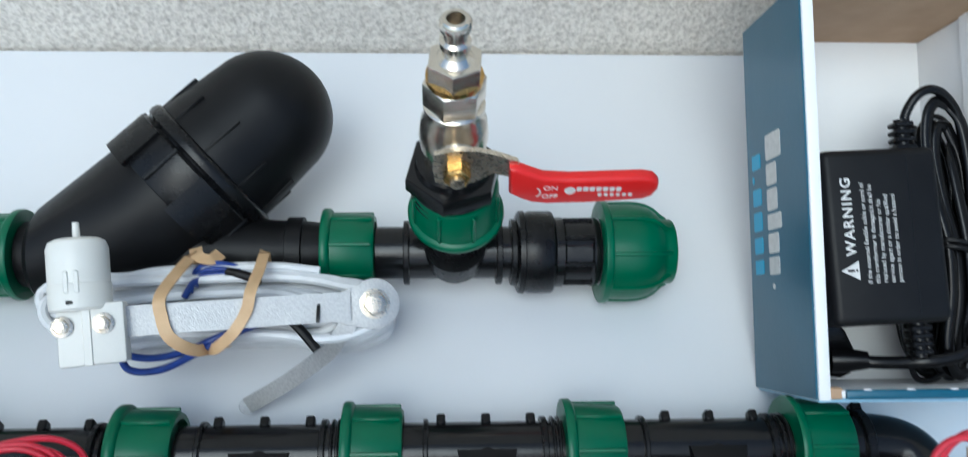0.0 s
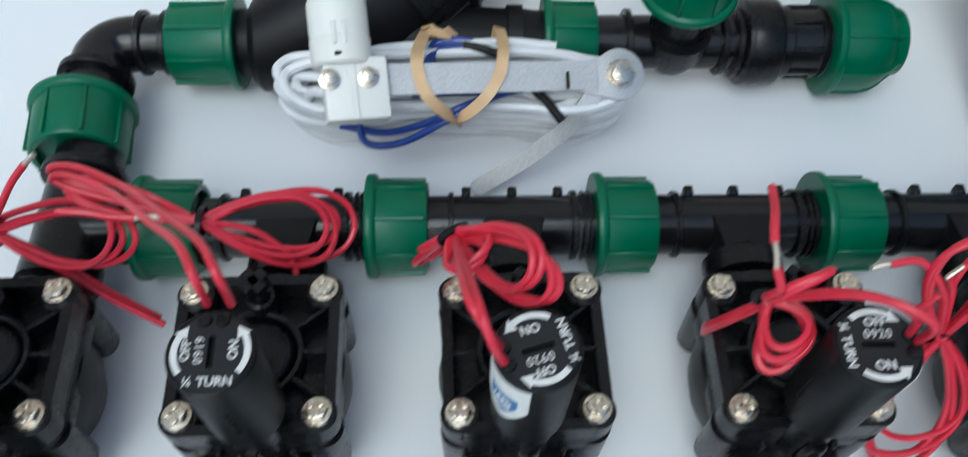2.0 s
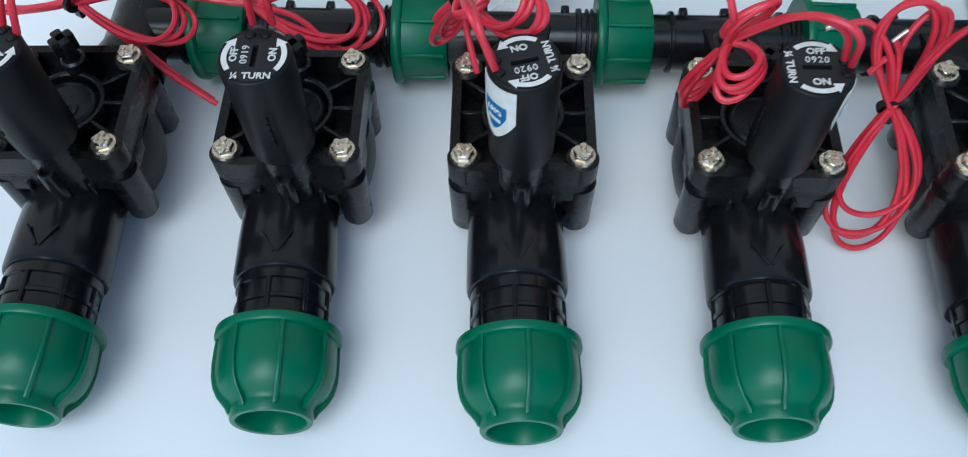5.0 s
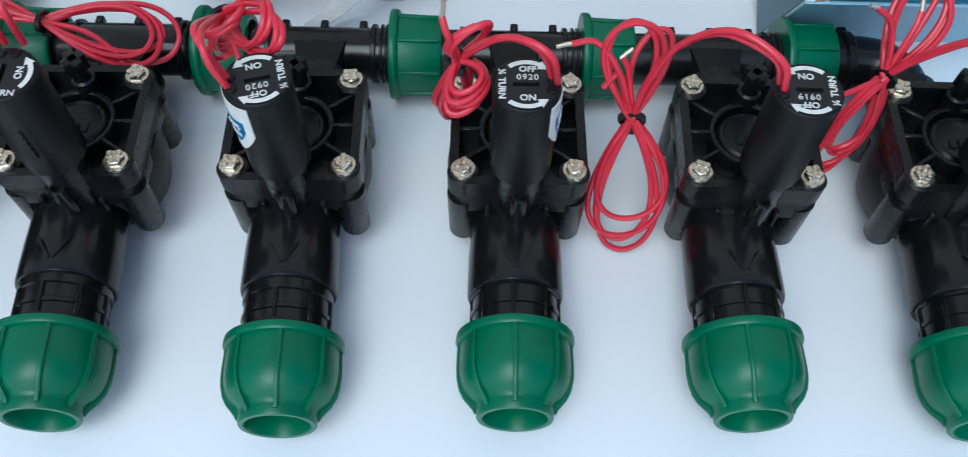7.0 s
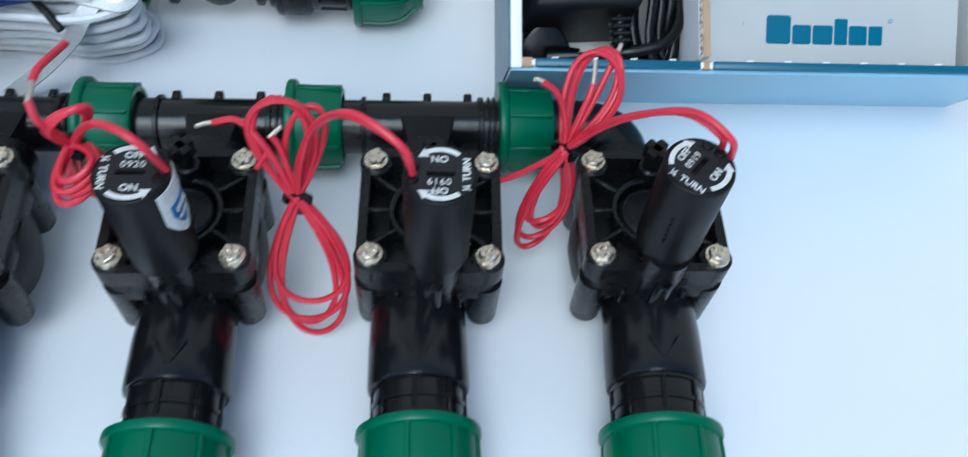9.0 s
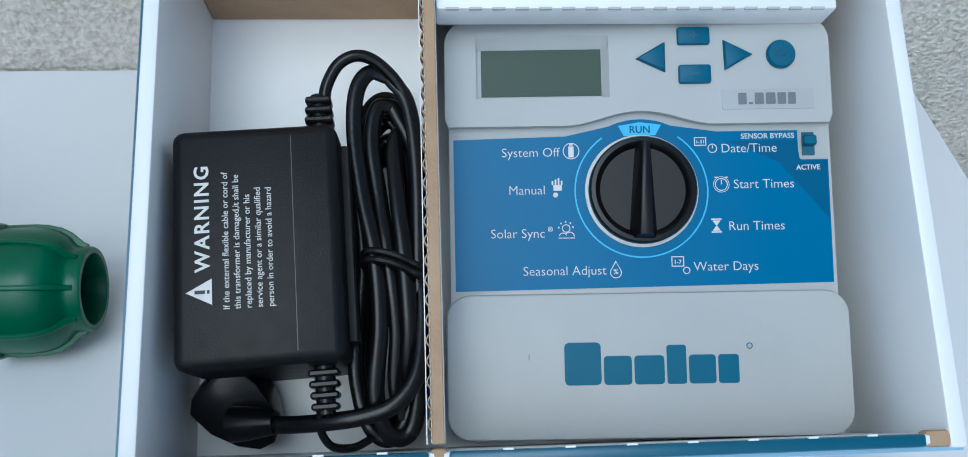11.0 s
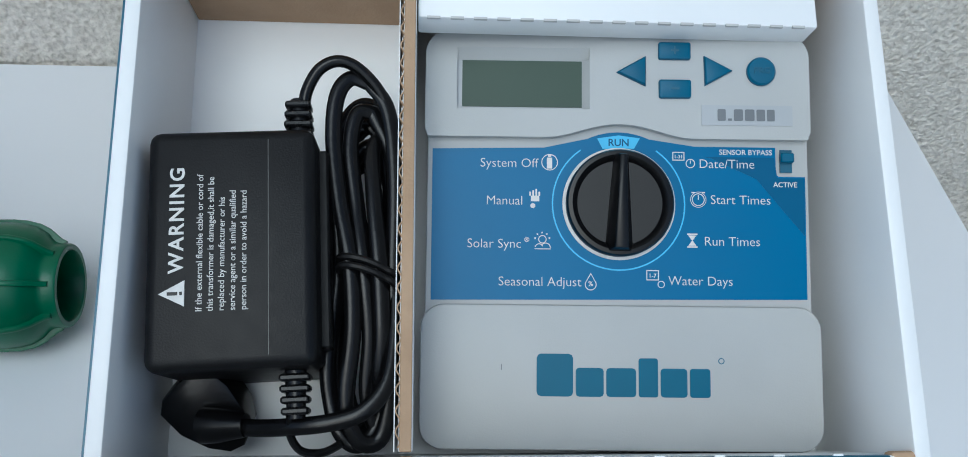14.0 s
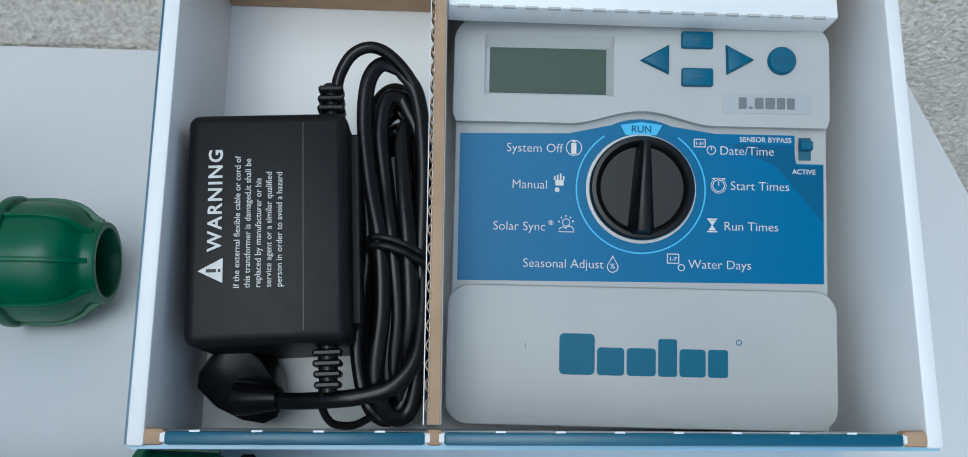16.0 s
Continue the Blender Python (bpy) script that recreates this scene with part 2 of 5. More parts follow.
def sweep(points, shape, closed=False, flat_up=None):
    """Sweep a 2D outline along a polyline. flat_up: the direction the outline's y keeps to."""
    bm = bmesh.new()
    n = len(points)
    rings = []
    ref = Vector((0, 0, 1)) if flat_up is None else Vector(flat_up)
    side = None
    for i, q in enumerate(points):
        d = (points[(i + 1) % n] - points[i - 1]) if closed or 0 < i < n - 1 else (points[1] - points[0] if i == 0 else points[-1] - points[-2])
        d.normalize()
        if flat_up is not None or side is None:
            s = d.cross(ref)
            if s.length < 1e-4:
                s = d.cross(Vector((0, 1, 0.01)))
            side = s.normalized()
        else:
            side = (side - d * side.dot(d)).normalized()
        up = side.cross(d).normalized()
        rings.append([bm.verts.new(q + side * a + up * b) for a, b in shape])
    m = len(shape)
    for i in range(n if closed else n - 1):
        a, b = rings[i], rings[(i + 1) % n]
        for k in range(m):
            bm.faces.new((a[k], a[(k + 1) % m], b[(k + 1) % m], b[k]))
    if not closed:
        bm.faces.new(rings[0])
        bm.faces.new(rings[-1])
    return bm


def circle(r, n=10, squash=1.0):
    return [(r * math.cos(2 * math.pi * i / n), squash * r * math.sin(2 * math.pi * i / n)) for i in range(n)]


def tube(points, r, steps=8, n=9):
    return sweep(spline(points, steps), circle(r, n))


def ring_arc(r0, r1, a0, a1, z0, z1, m=Matrix(), n=24):
    pts = [(r1 * math.cos(radians(a0 + (a1 - a0) * i / n)), r1 * math.sin(radians(a0 + (a1 - a0) * i / n))) for i in range(n + 1)]
    pts += [(r0 * math.cos(radians(a1 - (a1 - a0) * i / n)), r0 * math.sin(radians(a1 - (a1 - a0) * i / n))) for i in range(n + 1)]
    return prism(pts, z0, z1, m)


def lettering(text, size, m, align="CENTER", depth=0.00012, bold=0.0, spacing=1.0, width=1.0):
    """Built-in font as a bmesh; m puts the text's own plane where it belongs."""
    cu = bpy.data.curves.new("text", "FONT")
    cu.body, cu.size, cu.align_x, cu.align_y = text, size, align, "CENTER"
    cu.extrude, cu.offset, cu.space_character = depth, bold, spacing
    cu.resolution_u = 3
    ob = bpy.data.objects.new("text", cu)
    scene.collection.objects.link(ob)
    bpy.context.view_layer.update()
    me = bpy.data.meshes.new_from_object(ob.evaluated_get(bpy.context.evaluated_depsgraph_get()))
    bm = bmesh.new()
    bm.from_mesh(me)
    bmesh.ops.transform(bm, matrix=m @ Matrix.Diagonal((width, 1, 1, 1)), verts=bm.verts)
    bpy.data.objects.remove(ob)
    bpy.data.curves.remove(cu)
    bpy.data.meshes.remove(me)
    return bm


def plate(outer, holes, z0, z1, bevel=0.0):
    """Flat piece with holes through it."""
    from mathutils import geometry
    loops = [[Vector((x, y, 0)) for x, y in lp] for lp in [outer] + holes]
    flat = [v for lp in loops for v in lp]
    tris = geometry.tessellate_polygon(loops)
    bm = bmesh.new()
    lo = [bm.verts.new((v.x, v.y, z0)) for v in flat]
    hi = [bm.verts.new((v.x, v.y, z1)) for v in flat]
    for t in tris:
        for vs in (lo, hi):
            try:
                bm.faces.new([vs[i] for i in t])
            except ValueError:
                pass
    k = 0
    for lp in loops:
        n = len(lp)
        for i in range(n):
            a, b = k + i, k + (i + 1) % n
            bm.faces.new((lo[a], lo[b], hi[b], hi[a]))
        k += n
    return bm


ALONG_X = pose(0, 0, 0, 0, 90, 0)        # z of a turned shape to +x
ALONG_Y = pose(0, 0, 0, 90, 0, 0)        # z of a turned shape to -y

# ---- setting ----
WALL_Y = 0.401
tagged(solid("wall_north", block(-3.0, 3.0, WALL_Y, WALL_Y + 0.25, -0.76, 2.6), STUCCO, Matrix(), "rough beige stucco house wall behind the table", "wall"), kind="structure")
gb = bmesh.new()
bmesh.ops.create_grid(gb, x_segments=1, y_segments=1, size=400)
tagged(solid("ground", gb, GROUND_M, pose(0, 0, -0.76), "grey terrace paving below the table", "ground"), kind="structure")
table = thing("table", pose(0, 0, 0), "white laminate table top against the stucco wall", "table")
part("tabletop", block(-1.0, 0.446, -0.55, 0.3985, -0.018, 0.0, 0.0012), WHITE_BOARD, table)
for lx in (-0.93, 0.38):
    for ly in (-0.48, 0.33):
        part("leg", block(lx - 0.025, lx + 0.025, ly - 0.025, ly + 0.025, -0.76, -0.018, 0.002), BOARD_EDGE, table)

# ---- pipe fittings ----
AX_Y, AX_Z = 0.1175, 0.024      # manifold axis
UP_Y, UP_Z = 0.2240, 0.025      # upper run axis


def union_nut(parent, m, length=0.026, r=0.0203):
    """Green union nut with a flange at its low end; axis z of m."""
    h = length / 2
    prof = [(r - 0.004, -h), (r + 0.0022, -h), (r + 0.0026, -h + 0.0006), (r + 0.0026, -h + 0.0032), (r + 0.0018, -h + 0.0042), (r + 0.0003, -h + 0.0048), (r - 0.0006, h - 0.0015), (r - 0.0016, h), (r - 0.004, h), (r - 0.0045, h - 0.004)]
    nut = part("union_nut", lathe(prof, 48, m), GREEN, parent, "moulded green plastic union nut")
    for i in range(8):
        a = 2 * math.pi * (i + 0.5) / 8
        b = block(r - 0.002, r + 0.0010, -0.0009, 0.0009, -h + 0.004, h - 0.001, 0.0004, 1)
        bmesh.ops.transform(b, matrix=m @ Matrix.Rotation(a, 4, "Z"), verts=b.verts)
        part("rib", b, GREEN, nut)
    return nut


def collar(m, r, w):
    return lathe([(r - 0.004, -w / 2), (r - 0.0004, -w / 2), (r, -w / 2 + 0.0004), (r, w / 2 - 0.0004), (r - 0.0004, w / 2), (r - 0.004, w / 2)], 40, m)


def tee(x0, x1, xb):
    """Black manifold tee from x0 to x1 with its branch at xb towards the valve."""
    t = thing("tee_fitting", pose(xb, AX_Y, 0), "black plastic manifold tee with moulded collars and lugs", "pipe fitting", "manifold tees")
    a, b = x0 - xb, x1 - xb
    ax = Matrix.Translation((0, 0, AX_Z)) @ ALONG_X
    part("run", lathe([(0.0105, a), (0.0132, a), (0.0132, b), (0.0105, b)], 40, ax), BLACK_GLOSS, t)
    for q, r, w in ((a + 0.010, 0.0148, 0.0022), (b - 0.0085, 0.0152, 0.0026)):
        part("collar", collar(Matrix.Translation((q, 0, AX_Z)) @ ALONG_X, r, w), BLACK, t)
    for q in (b - 0.002, b - 0.0045):
        part("thread", collar(Matrix.Translation((q, 0, AX_Z)) @ ALONG_X, 0.0152, 0.0013), BLACK, t)
    part("branch", lathe([(0.0, 0.0), (0.0128, 0.0), (0.0132, 0.016), (0.0165, 0.019), (0.0168, 0.028), (0.0125, 0.0285)], 40, Matrix.Translation((0, 0, AX_Z)) @ ALONG_Y), BLACK, t)
    part("saddle", merge(prism([(-0.013, -0.004), (0.013, -0.004), (0.0085, -0.026), (-0.0085, -0.026)], AX_Z + 0.004, AX_Z + 0.0142, bevel=0.0012)), BLACK_MATT, t)
    for q in (-0.02, 0.0, 0.02):
        part("lug", block(q - 0.002, q + 0.002, 0.0095, 0.0145, AX_Z + 0.004, AX_Z + 0.0095, 0.0007, 1), BLACK, t)
    return t


def curved_pipe(name, pts, r, mat, parent, n=28):
    return part(name, sweep(spline(pts, 10), circle(r, n)), mat, parent)


NUTS = (-0.307, -0.2095, -0.1122, -0.0155, 0.086)
for a, b, xb in ((-0.294, -0.2225, -0.2555), (-0.1965, -0.1252, -0.160), (-0.0992, -0.0285, -0.0625), (-0.0025, 0.073, 0.0385)):
    tee(a, b, xb)
for nx in NUTS:
    n = thing("manifold_nut", pose(nx, AX_Y, AX_Z), "moulded green plastic union nut joining two black tees", "pipe nut", "manifold union nuts")
    union_nut(n, ALONG_X)

# right-hand end elbow into the last valve
el = thing("elbow_fitting", pose(0.131, AX_Y, 0), "black plastic manifold end elbow with a smooth bend", "pipe fitting")
curved_pipe("bend", [(-0.034, 0, AX_Z), (-0.018, 0, AX_Z), (-0.006, -0.003, AX_Z), (0.0005, -0.011, AX_Z), (0.002, -0.022, AX_Z), (0.002, -0.030, AX_Z)], 0.0142, BLACK_GLOSS, el)
part("collar", collar(Matrix.Translation((-0.024, 0, AX_Z)) @ ALONG_X, 0.0165, 0.004), BLACK, el)
part("lug", block(-0.026, -0.021, 0.011, 0.0175, AX_Z + 0.003, AX_Z + 0.009, 0.0007, 1), BLACK, el)
part("socket", lathe([(0.013, 0.02), (0.0168, 0.0205), (0.0168, 0.03), (0.0125, 0.0305)], 40, Matrix.Translation((0.002, 0, AX_Z)) @ ALONG_Y), BLACK, el)

# left-hand cross piece that feeds the manifold
cr = thing("cross_fitting", pose(-0.350, AX_Y, 0), "black plastic four-way fitting feeding manifold and first valve", "pipe fitting")
part("run", lathe([(0.0, -0.004), (0.0134, -0.004), (0.0134, 0.032), (0.0105, 0.032)], 40, Matrix.Translation((0, 0, AX_Z)) @ ALONG_X), BLACK_GLOSS, cr)
part("branch", lathe([(0.0125, -0.037), (0.0150, -0.037), (0.0150, 0.014), (0.0165, 0.019), (0.0168, 0.028), (0.0125, 0.0285)], 40, Matrix.Translation((0, 0, AX_Z)) @ ALONG_Y), BLACK, cr)
part("collar", collar(Matrix.Translation((0, 0.026, AX_Z)) @ ALONG_Y, 0.0185, 0.004), BLACK, cr)
part("collar", collar(Matrix.Translation((0.024, 0, AX_Z)) @ ALONG_X, 0.0158, 0.003), BLACK, cr)
nb = thing("feed_nut", pose(-0.3570, 0.1685, 0.025, 0, 0, 6), "large moulded green plastic union nut on the feed pipe", "pipe nut")
union_nut(nb, ALONG_Y, 0.030, 0.0215)

# upper run
ul = thing("elbow_fitting", pose(-0.3555, UP_Y, 0), "black plastic elbow joining filter line and feed pipe", "pipe fitting")
curved_pipe("bend", [(0.036, 0, UP_Z), (0.02, 0, UP_Z), (0.007, -0.002, UP_Z), (0.0, -0.009, UP_Z), (-0.0012, -0.02, UP_Z), (0, -0.047, UP_Z)], 0.0138, BLACK_GLOSS, ul)
for q in (0.018, 0.030):
    part("collar", collar(Matrix.Translation((q, 0, UP_Z)) @ ALONG_X, 0.0160, 0.003), BLACK, ul)
part("collar", collar(Matrix.Translation((-0.001, -0.024, UP_Z)) @ ALONG_Y, 0.0175, 0.004), BLACK, ul)
for nx, ln in ((-0.3065, 0.033), (-0.1285, 0.026)):
    n = thing("line_nut", pose(nx, UP_Y, UP_Z), "moulded green plastic union nut beside the filter", "pipe nut", "filter line nuts")
    union_nut(n, ALONG_X @ (Matrix.Rotation(math.pi, 4, "X") if nx < -0.2 else Matrix()), ln)

# Y filter
flt = thing("y_filter", pose(0.0065, 0, 0), "large black plastic Y-shaped water filter with domed housing", "water filter")
part("pipe", lathe([(0.012, -0.296), (0.0165, -0.296), (0.0172, -0.288), (0.0172, -0.282), (0.021, -0.279), (0.0235, -0.262), (0.019, -0.20), (0.0168, -0.170), (0.0168, -0.166), (0.0185, -0.1655), (0.0185, -0.158), (0.0165, -0.1575), (0.0155, -0.148), (0.012, -0.148)], 44, Matrix.Translation((0, UP_Y, UP_Z)) @ ALONG_X), BLACK_MATT, flt)
FD = Vector((0.724, 0.621, 0.301)).normalized()
FM = Matrix.Translation(Vector((-0.1794, 0.2873, 0.0573)) - FD * 0.0675) @ FD.to_track_quat("Z", "Y").to_matrix().to_4x4()
yb0 = bmesh.new()
for m, r in ((Matrix.Translation((-0.2895, UP_Y, UP_Z)) @ ALONG_X, 0.0205), (Matrix.Translation((-0.2855, UP_Y, UP_Z + 0.001)) @ ALONG_X, 0.0245), (FM @ Matrix.Translation((0, 0, -0.012)), 0.0352), (FM @ Matrix.Translation((0, 0, 0.012)), 0.0368), (Matrix.Translation((-0.225, UP_Y, UP_Z)) @ ALONG_X, 0.0180)):
    for q in range(48):
        yb0.verts.new(m @ Vector((r * math.cos(q * math.pi / 24), r * math.sin(q * math.pi / 24), 0)))
hull = bmesh.ops.convex_hull(yb0, input=yb0.verts[:])
bmesh.ops.delete(yb0, geom=list({v for v in hull["geom_interior"] + hull["geom_unused"] if isinstance(v, bmesh.types.BMVert)}), context="VERTS")
part("branch_body", yb0, BLACK_MATT, flt, smooth=30)
RM = FM @ Matrix.Translation((0, 0, -0.005))
part("lock_ring", lathe([(0.034, 0.0085), (0.0392, 0.0088), (0.0400, 0.0098), (0.0404, 0.0285), (0.0392, 0.0298), (0.0385, 0.0305), (0.0388, 0.0312), (0.0402, 0.0322), (0.0405, 0.0345), (0.0400, 0.0370), (0.0384, 0.0384), (0.035, 0.0386)], 72, RM), BLACK, flt)
for k in range(5):
    part("ring_tab", ring_arc(0.0395, 0.0424, 72 * k - 14, 72 * k + 16, 0.0065, 0.0290, RM, 12), BLACK, flt)
for k in range(5):
    b = block(0.0385, 0.0412, -0.0011, 0.0011, 0.0095, 0.0300, 0.0004, 1)
    bmesh.ops.transform(b, matrix=RM @ Matrix.Rotation(radians(72 * k + 34), 4, "Z"), verts=b.verts)
    part("ring_rib", b, BLACK, flt)
dome = [(0.034, 0.031), (0.0372, 0.0322), (0.0370, 0.0400)]
dome += [(0.0368 - 0.0022 * i / 6, 0.0400 + 0.0275 * i / 6) for i in range(1, 7)]
dome += [(0.0346 * math.cos(radians(a)), 0.0675 + 0.0346 * math.sin(radians(a))) for a in range(8, 90, 9)] + [(0, 0.1021)]
part("dome", lathe(dome, 72, FM), BLACK_MATT, flt)
for k in range(10):
    b = block(0.033, 0.0377, -0.0006, 0.0006, 0.038, 0.056 + 0.004 * (k % 2), 0.0003, 1)
    bmesh.ops.transform(b, matrix=RM @ Matrix.Rotation(radians(36 * k + 10), 4, "Z"), verts=b.verts)
    part("dome_rib", b, BLACK_MATT, flt)

# tee under the ball valve
TX = -0.0750
tu = thing("tee_fitting", pose(TX, UP_Y, 0), "black plastic tee carrying the upright ball valve", "pipe fitting")
ax = Matrix.Translation((0, 0, UP_Z)) @ ALONG_X
part("run", lathe([(0.0105, -0.04), (0.0134, -0.04), (0.0134, 0.034), (0.0105, 0.034)], 40, ax), BLACK_GLOSS, tu)
for q, r in ((-0.0245, 0.0165), (0.0225, 0.0165), (0.030, 0.0172)):
    part("collar", collar(Matrix.Translation((q, 0, UP_Z)) @ ALONG_X, r, 0.003), BLACK, tu)
part("branch", lathe([(0.0, 0.0), (0.0135, 0.0), (0.0140, 0.036), (0.0125, 0.037)], 40, Matrix.Translation((0, 0, UP_Z))), BLACK, tu)
part("saddle", lathe([(0.0, -0.0165), (0.0125, -0.010), (0.0165, 0.002), (0.0155, 0.014), (0.0, 0.0145)], 32, Matrix.Translation((0, -0.001, UP_Z)) @ pose(0, 0, 0, 12, 0, 0)), BLACK, tu)
un = thing("valve_nut", pose(TX, UP_Y, 0.0705, 3, -1, 0), "moulded green plastic union nut under the ball valve", "pipe nut")
union_nut(un, Matrix(), 0.025, 0.0206)

# end coupling and cap
cp = thing("coupling", pose(-0.024, UP_Y, UP_Z), "black ribbed plastic reducing coupling at the line's end", "pipe fitting")
part("sleeve", lathe([(0.012, -0.0195), (0.0195, -0.0195), (0.0212, -0.0185), (0.0215, -0.016), (0.0205, -0.0155), (0.0212, -0.013), (0.0212, -0.002), (0.0205, -0.001), (0.0175, 0.0)], 48, ALONG_X), BLACK, cp)
part("insert", lathe([(0.0165, -0.001), (0.018, 0.0), (0.018, 0.004), (0.0168, 0.005), (0.0168, 0.018), (0.0178, 0.019), (0.0178, 0.021), (0.0168, 0.0225), (0.0178, 0.0235), (0.0178, 0.026), (0.013, 0.026)], 48, ALONG_X), BLACK_GLOSS, cp)
for k in range(8):
    b = block(0.0155, 0.0184, -0.0008, 0.0008, 0.004, 0.019, 0.0003, 1)
    bmesh.ops.transform(b, matrix=ALONG_X @ Matrix.Rotation(radians(45 * k + 10), 4, "Z"), verts=b.verts)
    part("rib", b, BLACK, cp)


def cap_nut(parent, m, s=1.0):
    """Green compression nut: flange, belly with ribs, open throat. Axis +z of m from the flange to the throat."""
    prof = [(0.018, 0.0), (0.0260, 0.0), (0.0270, 0.0005), (0.0272, 0.0032), (0.0266, 0.0042), (0.0250, 0.0047), (0.0252, 0.010), (0.0253, 0.016), (0.0248, 0.021), (0.0234, 0.026), (0.0210, 0.0298), (0.0184, 0.0318), (0.0174, 0.0332), (0.0171, 0.0345), (0.0171, 0.0382), (0.0166, 0.0390),
            (0.0146, 0.0390), (0.0141, 0.0382), (0.0140, 0.026), (0.0135, 0.0255), (0.0135, 0.012)]
    cap = part("compression_nut", lathe([(r * s, h * s) for r, h in prof], 64, m), GREEN, parent, "moulded green plastic compression nut with raised ribs")
    path = [Vector((x, 0, z)) for x, z in ((0.0256, 0.004), (0.0258, 0.010), (0.0259, 0.016), (0.0255, 0.021), (0.0243, 0.026), (0.0222, 0.0300), (0.0200, 0.0325), (0.0183, 0.0345), (0.0173, 0.0365))]
    for k in range(8):
        b = bmesh.new()
        rows = [[b.verts.new(((q.x + d) * s, w * s, q.z * s)) for d, w in ((-0.0022, -0.0012), (0.0004, -0.0010), (0.0007, -0.0006), (0.0007, 0.0006), (0.0004, 0.0010), (-0.0022, 0.0012))] for q in path]
        for c, d in zip(rows, rows[1:]):
            for p in range(5):
                b.faces.new((c[p], c[p + 1], d[p + 1], d[p]))
        b.faces.new(rows[-1])
        bmesh.ops.transform(b, matrix=m @ Matrix.Rotation(radians(45 * k + 22), 4, "Z"), verts=b.verts)
        part("rib", b, GREEN, cap)
    return cap


ec = thing("end_cap", pose(-0.001, UP_Y, UP_Z), "moulded green plastic compression end fitting with raised ribs", "pipe fitting")
cap_nut(ec, ALONG_X @ Matrix.Rotation(radians(15), 4, "Z"), 0.98)

# ---- solenoid valves ----
# key, x, turn of the solenoid, turn of the valve on its thread, lean of the solenoid
VALVES = (("X", -0.352, -40, 1.6, 0.004), ("A", -0.2555, 0, 1.2, 0.002), ("B", -0.160, 105, 1.2, -0.001), ("C", -0.0625, -90, 0.3, 0.0), ("D", 0.0385, 90, -1.8, 0.003), ("E", 0.132, -40, -1.4, 0.001))
SOL_Y = 0.0180
# how each outlet sits on its thread: sideways, along its axis, turn
OUTLETS = {"X": (-0.0015, 0.0009, 0.0), "A": (-0.0035, 0.0005, 2.6), "B": (-0.0025, 0.0013, 1.4), "C": (0.0, -0.0032, -0.6), "D": (-0.0040, -0.0043, 1.8), "E": (0.0028, -0.0020, -2.0)}


def screw(parent, x, y, z, turn):
    m = Matrix.Translation((x, y, z)) @ Matrix.Rotation(radians(turn), 4, "Z")
    s = part("screw", lathe([(0.0, -0.004), (0.0052, -0.004), (0.0054, 0.0), (0.0050, 0.0009), (0.0036, 0.0012)], 28, m), STEEL, parent, "zinc-plated hex washer-head screw")
    hexa = [(0.0041 * math.cos(radians(60 * i)), 0.0041 * math.sin(radians(60 * i))) for i in range(6)]
    part("head", prism(hexa, 0.0008, 0.0034, m, 0.0006), STEEL, s)
    for qx in (-1, 1):
        for qy in (-1, 1):
            part("crown", prism(rounded(min(qx * 0.0005, qx * 0.0031), max(qx * 0.0005, qx * 0.0031), min(qy * 0.0003, qy * 0.0031), max(qy * 0.0003, qy * 0.0031), 0.0010, 3), 0.0032, 0.0041, m, 0.0004), STEEL, s)
    return s


